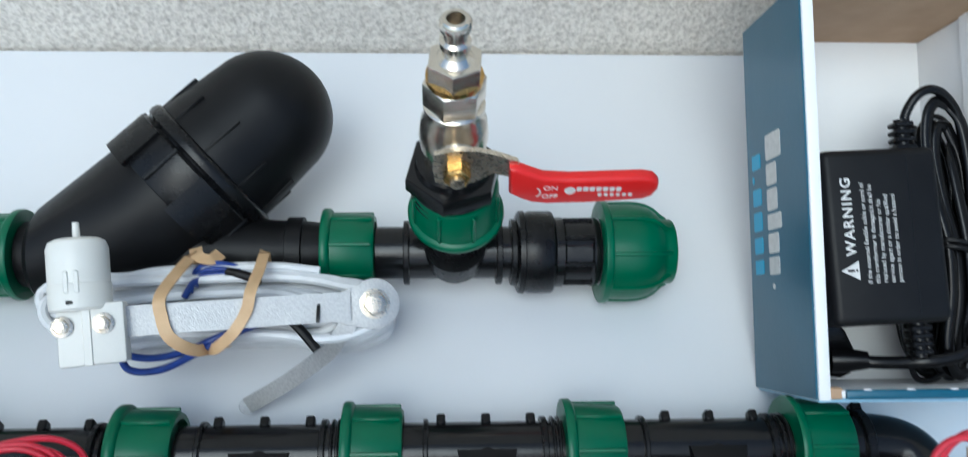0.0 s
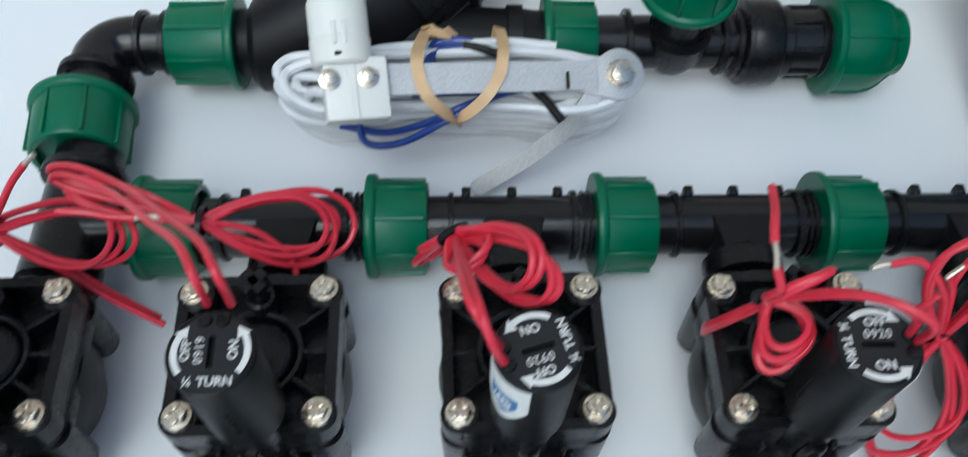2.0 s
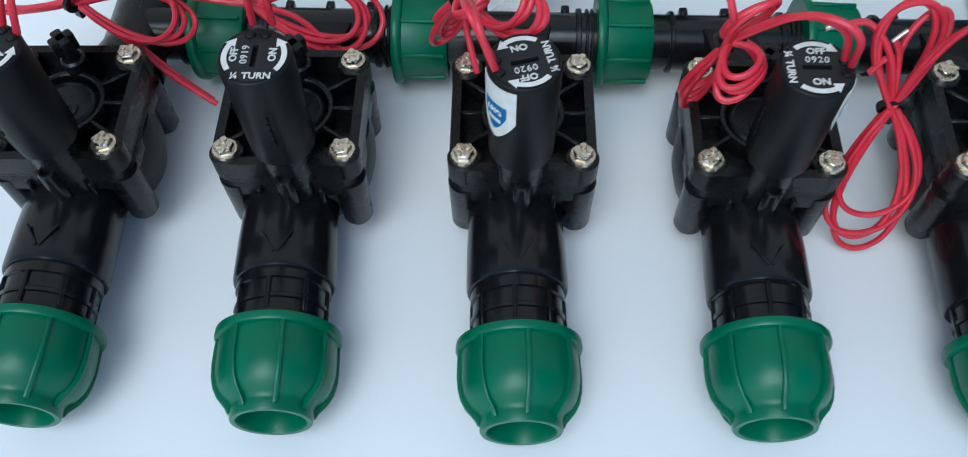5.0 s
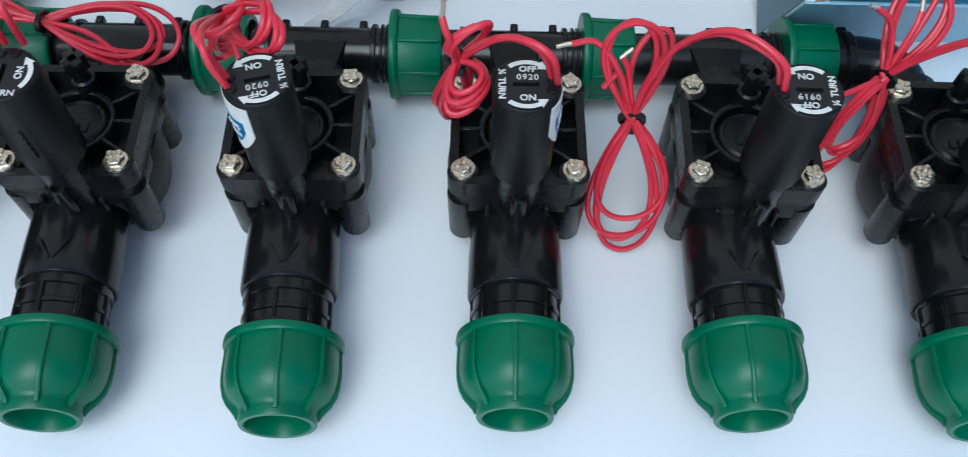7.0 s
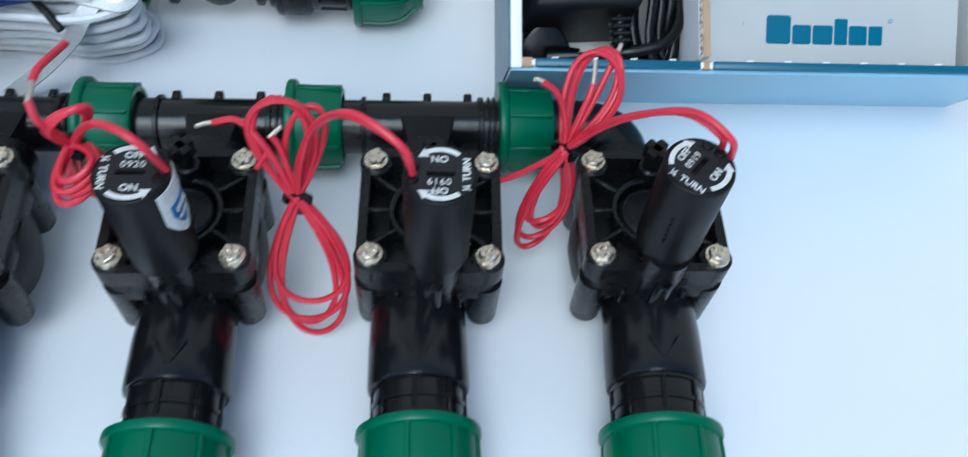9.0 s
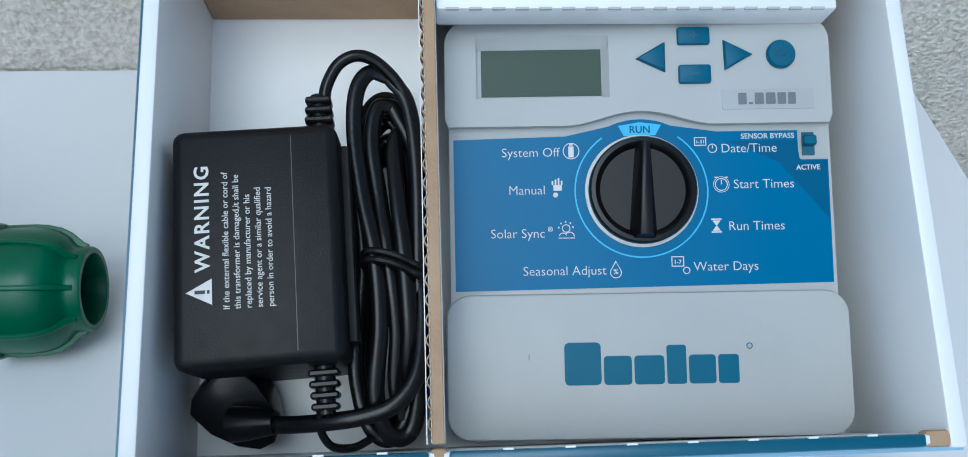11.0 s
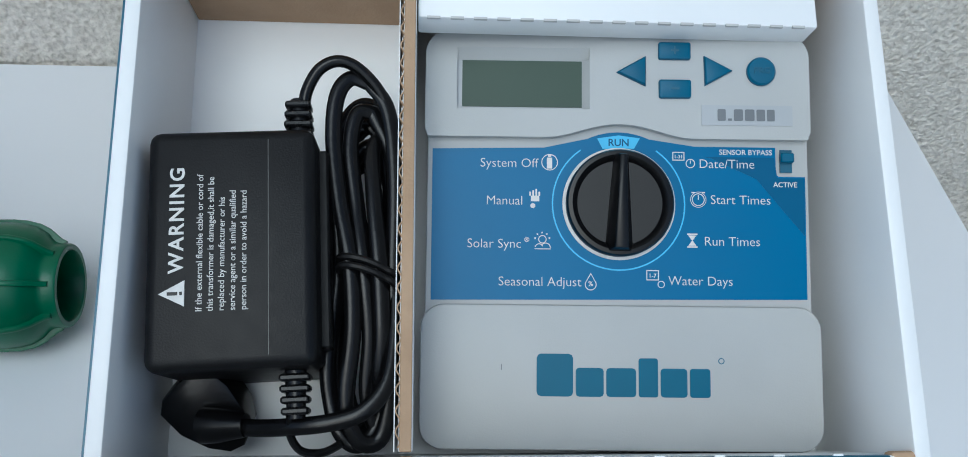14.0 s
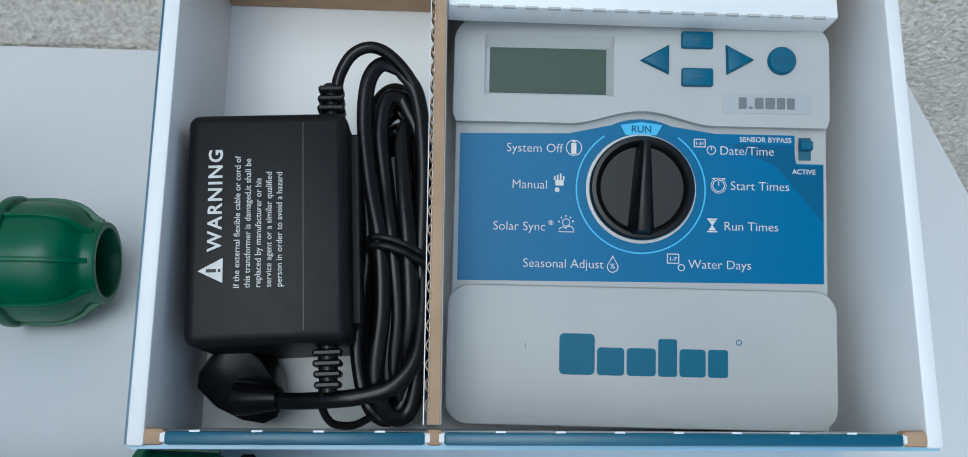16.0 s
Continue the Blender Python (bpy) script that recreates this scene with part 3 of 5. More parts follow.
def valve(key, x, turn, twist, lean):
    base = Matrix.Translation((x, 0.043, 0)) @ Matrix.Rotation(radians(twist), 4, "Z") @ Matrix.Translation((0, -0.043, 0))
    v = thing("irrigation_valve", base, "black plastic irrigation valve with solenoid and four zinc screws", "valve", "irrigation valves")
    # body: bowl, pillars, throat
    part("bowl", lathe([(0.0, 0.001), (0.014, 0.001), (0.022, 0.005), (0.0275, 0.013), (0.0305, 0.025), (0.0312, 0.036), (0.0300, 0.046), (0.0, 0.046)], 48, Matrix.Translation((0, 0.043, 0))), BLACK_MATT, v)
    for sx in (-1, 1):
        for sy in (0.0195, 0.0662):
            part("pillar", lathe([(0.0, 0.0145), (0.0054, 0.0145), (0.0066, 0.0168), (0.0071, 0.046), (0.0, 0.046)], 24, Matrix.Translation((sx * 0.0235, sy, 0))), BLACK, v)
    part("lower_flange", prism(rounded(-0.0292, 0.0292, 0.0130, 0.0730, 0.0072), 0.0405, 0.0500, bevel=0.0005), BLACK, v)
    # bonnet: a rim with spokes and a ring over sunk pockets
    part("bonnet_base", prism(rounded(-0.0294, 0.0294, 0.0128, 0.0732, 0.0074), 0.0502, 0.0522, bevel=0.0003), BLACK, v)
    rim = bmesh.new()
    outer, inner = rounded(-0.0294, 0.0294, 0.0128, 0.0732, 0.0074), rounded(-0.0255, 0.0255, 0.0167, 0.0693, 0.0060)
    for z0, z1 in ((0.0518, 0.0622),):
        lo = [rim.verts.new((a, b, z0)) for a, b in outer]
        hi = [rim.verts.new((a, b, z1)) for a, b in outer]
        li = [rim.verts.new((a, b, z0)) for a, b in inner]
        ih = [rim.verts.new((a, b, z1)) for a, b in inner]
        n = len(outer)
        for i in range(n):
            j = (i + 1) % n
            rim.faces.new((lo[i], lo[j], hi[j], hi[i]))
            rim.faces.new((hi[i], hi[j], ih[j], ih[i]))
            rim.faces.new((ih[i], ih[j], li[j], li[i]))
    part("bonnet_rim", rim, BLACK, v)
    for sx in (-1, 1):
        for sy in (0.0195, 0.0662):
            part("screw_boss", lathe([(0.0068, 0.0518), (0.0068, 0.0618), (0.0062, 0.0624), (0.0, 0.0624)], 24, Matrix.Translation((sx * 0.0235, sy, 0))), BLACK, v)
            screw(v, sx * 0.0235, sy, 0.0632, hash_turn(key, sx, sy))
    cm = Matrix.Translation((0, 0.043, 0))
    part("bonnet_ring", lathe([(0.0148, 0.0518), (0.0148, 0.0606), (0.0154, 0.0612), (0.0168, 0.0612), (0.0172, 0.0606), (0.0172, 0.0518)], 44, cm), BLACK, v)
    part("bonnet_dome", lathe([(0.0148, 0.0518), (0.0142, 0.0570), (0.0122, 0.0596), (0.0112, 0.0600), (0.0106, 0.0590), (0.0, 0.0588)], 40, cm), BLACK, v)
    for a in (0, 35, 90, 145, 180, 215, 270, 325):
        b = block(0.0165, 0.0262 if a % 90 == 0 else 0.030, -0.0009, 0.0009, 0.0518, 0.0608, 0.0003, 1)
        bmesh.ops.transform(b, matrix=cm @ Matrix.Rotation(radians(a), 4, "Z"), verts=b.verts)
        part("spoke", b, BLACK, v)
    for q in (-0.005, -0.001, 0.003):
        part("moulded_mark", block(q, q + 0.0026, 0.038, 0.0425, 0.0590, 0.0597, 0.0002, 1), BLACK, v)
    # bleed screw
    bl = part("bleed_screw", lathe([(0.0052, 0.0518), (0.0052, 0.066), (0.0040, 0.0668), (0.0034, 0.071), (0.0034, 0.0715)], 24, Matrix.Translation((0.001, 0.0625, 0))), BLACK, v)
    for a in (0, 90):
        b = prism(rounded(-0.0052, 0.0052, -0.0023, 0.0023, 0.001, 2), 0.0712, 0.079, Matrix.Translation((0.001, 0.0625, 0)) @ Matrix.Rotation(radians(a + 45), 4, "Z"), 0.0006)
        part("wing", b, BLACK, bl)
    # inlet and outlet
    ox, od, oa = OUTLETS[key]
    OM = pose(ox, 0.0115, AX_Z + 0.0012, 0, 0, oa) @ Matrix.Translation((0, -0.0115, 0))
    part("inlet", lathe([(0.0, -0.062), (0.0195, -0.062), (0.0195, -0.083), (0.0185, -0.0845), (0.014, -0.0845)], 40, Matrix.Translation((0, 0, AX_Z)) @ ALONG_Y), BLACK, v)
    part("outlet", lathe([(0.0, -0.03), (0.0200, -0.03), (0.0203, -0.006), (0.0207, 0.003), (0.0208, 0.0213), (0.0203, 0.0228), (0.0194, 0.0231), (0.0150, 0.0228)], 48, OM @ ALONG_Y), BLACK_GLOSS, v)
    for sx in (-1, 1):
        b = block(-0.0006, 0.0006, -0.0055, 0.0055, 0, 0.0011, 0.0002, 1)
        bmesh.ops.transform(b, matrix=OM @ Matrix.Translation((sx * 0.0034, -0.0125, 0.0206)) @ pose(0, 0, 0, 0, sx * 9, sx * -32), verts=b.verts)
        part("flow_arrow", b, BLACK_GLOSS, v)
    part("neck", lathe([(0.0088, 0.024), (0.0088, 0.050), (0.0094, 0.056), (0.0094, 0.0715)], 28, Matrix.Translation((lean, SOL_Y - 0.0015, 0))), BLACK, v)
    part("neck_peg", lathe([(0.0, 0.036), (0.0036, 0.036), (0.0036, 0.0610), (0.0030, 0.0620), (0.0022, 0.0620), (0.0022, 0.0600), (0.0, 0.0600)], 20, Matrix.Translation((lean * 0.6, 0.0072, 0))), BLACK_GLOSS, v)
    for sx in (-1, 1):
        part("web", block(sx * 0.0128 - 0.0010, sx * 0.0128 + 0.0010, 0.0105, 0.018, 0.034, 0.047, 0.0006, 1), BLACK, v)
    # solenoid
    sm = Matrix.Translation((lean, SOL_Y + (0.0040 if key == "E" else 0.0), 0)) @ Matrix.Rotation(radians(turn), 4, "Z")

    def flats(a, h):
        return 1.0 if h > 0.1195 else min(1.0, 0.945 / max(0.2, math.cos(((a - math.pi * 1.5 + math.pi) % (2 * math.pi)) - math.pi))) if math.cos(a - math.pi * 1.5) > 0.3 else 1.0
    so = part("solenoid", lathe([(0.0, 0.0710), (0.0112, 0.0710), (0.0124, 0.0717), (0.0127, 0.0740), (0.0131, 0.1185), (0.0128, 0.1198), (0.0123, 0.1202), (0.0116, 0.1202), (0.0116, 0.1180), (0.0, 0.1180)], 56, sm, flats), BLACK_MATT, v, "black solenoid with white turn markings on top")
    tz = Matrix.Translation((0, 0, 0.1203))
    disc = plate([(0.0118 * math.cos(q * math.pi / 24), 0.0118 * math.sin(q * math.pi / 24)) for q in range(48)], [[(-0.0010, -0.0050), (0.0010, -0.0050), (0.0010, 0.0048), (-0.0010, 0.0048)]], 0.1181, 0.1202)
    bmesh.ops.transform(disc, matrix=sm, verts=disc.verts)
    part("slotted_disc", disc, BLACK_DISC, so)
    for a0, a1 in ((152, 218), (-38, 28)):
        arc = ring_arc(0.0094, 0.0113, a0, a1, 0, 0.0001, sm @ tz)
        head_a = a0 if a0 > 100 else a1
        tip = head_a - 20 if a0 > 100 else head_a + 20
        pts = [((0.01055 + dr) * math.cos(radians(q)), (0.01055 + dr) * math.sin(radians(q))) for dr, q in ((-0.0025, head_a), (0.0018, head_a), (-0.0001, tip))]
        part("arrow_print", merge(arc, prism(pts, 0, 0.0001, sm @ tz)), WHITE_PRINT, so)
    code = "0919" if key in "XADE" else "0920"
    part("off_print", lettering("OFF", 0.0036, sm @ tz @ Matrix.Translation((-0.0070, 0.0004, 0)) @ pose(0, 0, 0, 0, 0, 90), bold=0.00008), WHITE_PRINT, so)
    part("code_print", lettering(code, 0.0037, sm @ tz @ Matrix.Translation((-0.0032, 0.0004, 0)) @ pose(0, 0, 0, 0, 0, 90), spacing=1.15), WHITE_PRINT, so)
    part("on_print", lettering("ON", 0.0038, sm @ tz @ Matrix.Translation((0.0064, 0.0004, 0)) @ pose(0, 0, 0, 0, 0, 90), bold=0.00008), WHITE_PRINT, so)
    part("turn_print", lettering("\u00bc TURN", 0.0037, sm @ tz @ Matrix.Translation((0, -0.0091, 0)), bold=0.00008), WHITE_PRINT, so)
    for sx in (-0.0026, 0.0026):
        part("wire_grommet", lathe([(0.0, -0.001), (0.0021, -0.001), (0.0021, 0.0004), (0.0016, 0.0010), (0.0, 0.0010)], 18, sm @ tz @ Matrix.Translation((sx, 0.0095, 0))), BLACK, so)
    for i in range(5):
        b = block(-0.0005, 0.0005, -0.0005, 0.0005, 0.085 + 0.0035 * i, 0.0875 + 0.0035 * i, 0.0001, 1)
        bmesh.ops.transform(b, matrix=sm @ Matrix.Translation((0.0016, -0.0125, 0)), verts=b.verts)
        part("moulded_mark", b, BLACK_MATT, so)
    if key in "BC":
        a = -139 if key == "B" else -9
        st = Matrix.Translation((lean, SOL_Y, 0)) @ Matrix.Rotation(radians(a), 4, "Z")
        r = 0.01345
        def wrap(w, z0, z1, rr, n=10, point=0.0):
            bm = bmesh.new()
            cols = [[bm.verts.new(st @ Vector((q * math.cos((i / n - 0.5) * w / r), q * math.sin((i / n - 0.5) * w / r), z))) for q in (rr, rr - 0.0004) for z in (z0 + point * abs(2 * i / n - 1) ** 1.6, z1)] for i in range(n + 1)]
            for c, d in zip(cols, cols[1:]):
                for p, q in ((0, 1), (1, 3), (3, 2), (2, 0)):
                    bm.faces.new((c[p], c[q], d[q], d[p]))
            bm.faces.new((cols[0][0], cols[0][1], cols[0][3], cols[0][2]))
            bm.faces.new((cols[-1][0], cols[-1][1], cols[-1][3], cols[-1][2]))
            return bm
        lb = part("sticker", wrap(0.0175, 0.0905, 0.1180, r, 14, 0.011), WHITE_PRINT, v, "white quality sticker with a blue shield")
        part("shield", wrap(0.0105, 0.0955, 0.1090, r + 0.0002, 14, 0.008), STICKER_BLUE, lb)
        part("tick", wrap(0.0060, 0.1000, 0.1016, r + 0.0004), WHITE_PRINT, lb)
        part("percent_print", lettering("100%", 0.0034, st @ Matrix.Translation((r + 0.0002, 0, 0.1055)) @ pose(0, 0, 0, 90, 0, 90), depth=0.0003), WHITE_PRINT, lb)
    # compression outlet
    f = thing("compression_fitting", base @ OM @ Matrix.Translation((0, -0.0295 - od, 0)), "black threaded insert with green compression nut", "pipe fitting", "outlet fittings")
    part("insert", lathe([(0.014, -0.0085), (0.0192, -0.0085), (0.0192, -0.0030), (0.0183, -0.0025), (0.0183, 0.0035), (0.0190, 0.0040), (0.0190, 0.0056), (0.0183, 0.0060), (0.0183, 0.0105), (0.0196, 0.011), (0.0196, 0.0128), (0.0186, 0.0132), (0.0186, 0.017), (0.013, 0.017)], 48, ALONG_Y), BLACK_GLOSS, f)
    for k in range(8):
        b = block(0.016, 0.0194, -0.0009, 0.0009, -0.0032, 0.0118, 0.0003, 1)
        bmesh.ops.transform(b, matrix=ALONG_Y @ Matrix.Rotation(radians(45 * k + 5), 4, "Z"), verts=b.verts)
        part("insert_rib", b, BLACK, f)
    cap_nut(f, Matrix.Translation((0, -0.0140, 0)) @ ALONG_Y @ Matrix.Rotation(radians(7 * len(key) + 9 * (ord(key) % 5)), 4, "Z"), 0.92)
    part("grip_ring", lathe([(0.0126, 0.030), (0.0126, 0.0395), (0.0116, 0.0405), (0.0110, 0.0395), (0.0110, 0.030), (0.0126, 0.030)], 32, ALONG_Y), WHITE_PLASTIC, f, "white plastic grip ring inside the nut")
    part("throat", lathe([(0.0124, 0.018), (0.0124, 0.022), (0.0, 0.022)], 32, ALONG_Y), WHITE_PLASTIC, f)
    return v


def hash_turn(key, sx, sy):
    return (ord(key) * 37 + sx * 23 + sy * 5000) % 180


def block_at(m, *args):
    b = block(*args, 0.0002, 1)
    bmesh.ops.transform(b, matrix=m, verts=b.verts)
    return b


for args in VALVES:
    valve(*args)

# ---- ball valve ----
BX, BY = -0.0765, 0.2240
bv = thing("ball_valve", pose(BX, BY, 0, 0, 0, 0), "nickel-plated brass ball valve with red lever handle", "ball valve")


def hexagon(r, turn=0):
    return [(r * math.cos(radians(60 * i + turn)), r * math.sin(radians(60 * i + turn))) for i in range(6)]


part("adapter", merge(lathe([(0.012, 0.060), (0.0185, 0.060), (0.0185, 0.0865), (0.012, 0.0865)], 40), prism(hexagon(0.0226, 18), 0.0860, 0.0948, bevel=0.0014), lathe([(0.0175, 0.0946), (0.0165, 0.0985), (0.012, 0.099)], 40)), BLACK_GLOSS, bv, "black plastic hexagonal adapter")
for q in (0.0760, 0.0800, 0.0842):
    part("adapter_thread", collar(Matrix.Translation((0, 0, q)), 0.0196, 0.0014), BLACK, bv)
part("body", lathe([(0.0, 0.094), (0.0128, 0.094), (0.0133, 0.098), (0.0125, 0.104), (0.0145, 0.110), (0.0150, 0.117), (0.0142, 0.125), (0.0122, 0.130), (0.0118, 0.1325), (0.0130, 0.1335), (0.0130, 0.1355), (0.0118, 0.1365)], 48), NICKEL, bv)
part("body_nut", prism(hexagon(0.0132, 10), 0.1365, 0.149, bevel=0.0008), NICKEL, bv)
part("sealing_ring", lathe([(0.0095, 0.1485), (0.0118, 0.149), (0.0118, 0.1515), (0.009, 0.152)], 36), BRASS, bv)
nip = part("nipple", prism(hexagon(0.0118, 25), 0.1512, 0.1605, bevel=0.0012), NICKEL, bv, "steel quick-coupling nipple")
part("spigot", lathe([(0.008, 0.1602), (0.0068, 0.1612), (0.0052, 0.1628), (0.0052, 0.1660), (0.0062, 0.1670), (0.0062, 0.1695), (0.0048, 0.1707), (0.0046, 0.1740), (0.0062, 0.1755), (0.0062, 0.1790), (0.0052, 0.1802), (0.0036, 0.1802), (0.0034, 0.168), (0.0, 0.168)], 36), NICKEL, nip)
PZ = 0.1180
part("stem_boss", lathe([(0.0, 0.0), (0.0078, 0.0), (0.0074, 0.0185), (0.0, 0.0185)], 32, Matrix.Translation((0.001, 0, PZ)) @ ALONG_Y), NICKEL, bv)
part("stem", lathe([(0.0, 0.018), (0.0045, 0.018), (0.0045, 0.0225), (0.0, 0.0225)], 24, Matrix.Translation((0.001, 0, PZ)) @ ALONG_Y), BRASS, bv)
lv = part("lever", prism([(-0.009, PZ + 0.001), (-0.0085, PZ + 0.010), (0.0, PZ + 0.013), (0.0095, PZ + 0.0125), (0.0165, PZ + 0.0105), (0.026, PZ + 0.006), (0.030, PZ - 0.006), (0.016, PZ - 0.001), (0.008, PZ - 0.007), (-0.002, PZ - 0.010), (-0.008, PZ - 0.007)], -0.0005, 0.0020, Matrix.Translation((0, -0.0205, 0)) @ pose(0, 0, 0, 90, 0, 0)), STEEL, bv, "zinc-plated lever plate")
part("lever_nut", prism(hexagon(0.0058, 12), 0.0225, 0.0275, Matrix.Translation((0.001, 0, PZ)) @ ALONG_Y, 0.0008), BRASS, lv, "brass lever nut")
part("stud", lathe([(0.0, 0.0272), (0.003, 0.0272), (0.003, 0.0295), (0.0, 0.0298)], 20, Matrix.Translation((0.001, 0, PZ)) @ ALONG_Y), STEEL, lv)
grip_pts = [(0.0225, 0.1235), (0.0255, 0.1240), (0.0300, 0.1215), (0.0370, 0.1180), (0.0480, 0.1170), (0.0790, 0.1185), (0.0835, 0.1175), (0.0862, 0.1145), (0.0866, 0.1105), (0.0850, 0.1060), (0.0810, 0.1035), (0.0560, 0.1010), (0.0400, 0.1005), (0.0330, 0.1015), (0.0280, 0.1040), (0.0232, 0.1075)]
gb2 = prism(grip_pts, -0.0030, 0.0032)
bmesh.ops.bevel(gb2, geom=[e for e in gb2.edges if abs(e.verts[0].co.z - e.verts[1].co.z) < 1e-6], offset=0.0020, segments=3, profile=0.5, affect="EDGES")
GM = Matrix.Translation((0, -0.0225, -0.0012)) @ pose(0, 0, 0, 90, 0, 0)
bmesh.ops.transform(gb2, matrix=GM, verts=gb2.verts)
grip = part("grip", gb2, RED_GRIP, lv, "glossy red vinyl grip")
gz = 0.00325
part("on_print", lettering("ON", 0.0040, GM @ Matrix.Translation((0.0405, 0.1120, gz)), depth=0.0001), WHITE_PRINT, grip)
part("off_print", lettering("OFF", 0.0040, GM @ Matrix.Translation((0.0405, 0.1065, gz)), depth=0.0001), WHITE_PRINT, grip)
part("arrow_print", ring_arc(0.0030, 0.0036, -60, 60, 0, 0.0001, GM @ Matrix.Translation((0.0330, 0.1092, gz)), 10), WHITE_PRINT, grip)
part("emblem", lathe([(0.0, 0), (0.0024, 0), (0.0024, 0.0001), (0.0, 0.0001)], 20, GM @ Matrix.Translation((0.0488, 0.1105, gz))), WHITE_PRINT, grip)
for i in range(7):
    part("maker_bar", prism(rounded(0.0515 + 0.0028 * i, 0.0537 + 0.0028 * i, 0.1102, 0.1130, 0.0004, 2), 0, 0.0001, GM @ Matrix.Translation((0, 0, gz))), WHITE_PRINT, grip)
for i in range(6):
    part("maker_bar", prism(rounded(0.0610 + 0.0026 * i, 0.0627 + 0.0026 * i, 0.1068, 0.1089, 0.0004, 2), 0, 0.0001, GM @ Matrix.Translation((0, 0, gz))), WHITE_PRINT, grip)

# ---- rain sensor with its cable ----
sx = Vector((0.96, 0.18, -0.12)).normalized()
sn = Vector((0.08, -0.50, 0.86))
sn = (sn - sx * sn.dot(sx)).normalized()
su = sn.cross(sx)
SM = Matrix.Translation((-0.2268, 0.1500, 0.0835)) @ Matrix((sx, su, sn)).transposed().to_4x4()
rs = thing("rain_sensor", SM, "white plastic rain sensor on an aluminium bracket", "rain sensor")
part("mount", block(-0.0095, 0.0162, -0.0165, 0.0085, -0.014, 0.0, 0.0012), WHITE_PLASTIC, rs)
part("mount_step", block(0.0002, 0.0035, -0.0165, 0.0085, -0.0005, 0.0006, 0.0003, 1), WHITE_PLASTIC, rs)
cyl = Matrix.Translation((-0.0010, 0.006, -0.007)) @ pose(0, 0, 0, -90, 0, 0)
hs = part("housing", lathe([(0.0, 0.0), (0.0112, 0.0), (0.0122, 0.001), (0.0124, 0.0105), (0.0119, 0.0112), (0.0121, 0.0125), (0.0121, 0.0255), (0.0110, 0.0285), (0.0085, 0.0298), (0.0, 0.0298)], 48, cyl), WHITE_PLASTIC, rs)
part("pin", lathe([(0.0, 0.029), (0.0016, 0.029), (0.0014, 0.0365), (0.0, 0.037)], 16, cyl), WHITE_PLASTIC, hs)
part("slot", block(-0.0045, -0.0015, 0.0085, 0.0102, 0.0030, 0.0054, 0.0004, 1), BLACK, hs, "dark vent slot")
for i in range(2):
    part("moulded_mark", block(-0.005 + 0.004 * i, -0.003 + 0.004 * i, 0.013, 0.022, 0.0044, 0.0056, 0.0004, 1), WHITE_PLASTIC, hs)
for q in (-0.0072, 0.0082):
    scm = Matrix.Translation((q, 0.0, 0.0))
    s = part("screw", lathe([(0.0, 0.0), (0.0042, 0.0), (0.0042, 0.0010), (0.0030, 0.0014)], 24, scm), STEEL, rs, "steel hex nut and washer")
    part("nut", prism(hexagon(0.0032, 12), 0.001, 0.0034, scm, 0.0005), STEEL, s)
    part("stud", lathe([(0.0, 0.003), (0.0016, 0.003), (0.0016, 0.0048), (0.0, 0.005)], 14, scm), STEEL, s)

SI = SM.inverted() @ Matrix.Translation((0.0015, 0.0050, 0.0))


def strip(pts, w, th, up, mat, parent, name, steps=8, label=""):
    bm = sweep(spline([SI @ Vector(p) for p in pts], steps), [(-w / 2, -th / 2), (w / 2, -th / 2), (w / 2, th / 2), (-w / 2, th / 2)], flat_up=SI.to_3x3() @ Vector(up))
    return part(name, bm, mat, parent, label, 30)


br = strip([(-0.218, 0.1505, 0.0762), (-0.19, 0.1555, 0.0712), (-0.16, 0.1608, 0.066), (-0.124, 0.1668, 0.0600)], 0.0128, 0.0016, (0.0, -0.5, 0.86), ALU, rs, "bracket", label="brushed aluminium bracket strip")
part("bracket_tie", lathe([(0.0, -0.0007), (0.0075, -0.0007), (0.0075, 0.0007), (0.0, 0.0007)], 20, SI @ Matrix.Translation((-0.1375, 0.1648, 0.0622)) @ ALONG_X @ Matrix.Diagonal((0.22, 1, 1, 1))), BLACK, br, "black tie")
nm = Matrix.Translation((-0.1135, 0.1695, 0.0575)) @ Matrix((sx, su, sn)).transposed().to_4x4()
eye = [(0.0115 * math.cos(radians(a)), 0.0115 * math.sin(radians(a))) for a in range(-110, 131, 12)] + [(-0.0235, 0.0045), (-0.0225, -0.0055)]
part("bracket_eye", prism(eye, -0.0012, 0.0004, SI @ nm, 0.0003), ALU, rs)
nn = part("pivot_nut", lathe([(0.0, 0.0), (0.0068, 0.0), (0.0068, 0.0008), (0.0055, 0.001)], 28, SI @ nm), STEEL, rs, "steel pivot nut with washer")
part("nut", prism(hexagon(0.0056, 8), 0.0008, 0.0046, SI @ nm, 0.0006), STEEL, nn)
part("stud", lathe([(0.0, 0.004), (0.0026, 0.004), (0.0026, 0.0056), (0.0, 0.0058)], 18, SI @ nm), STEEL, nn)
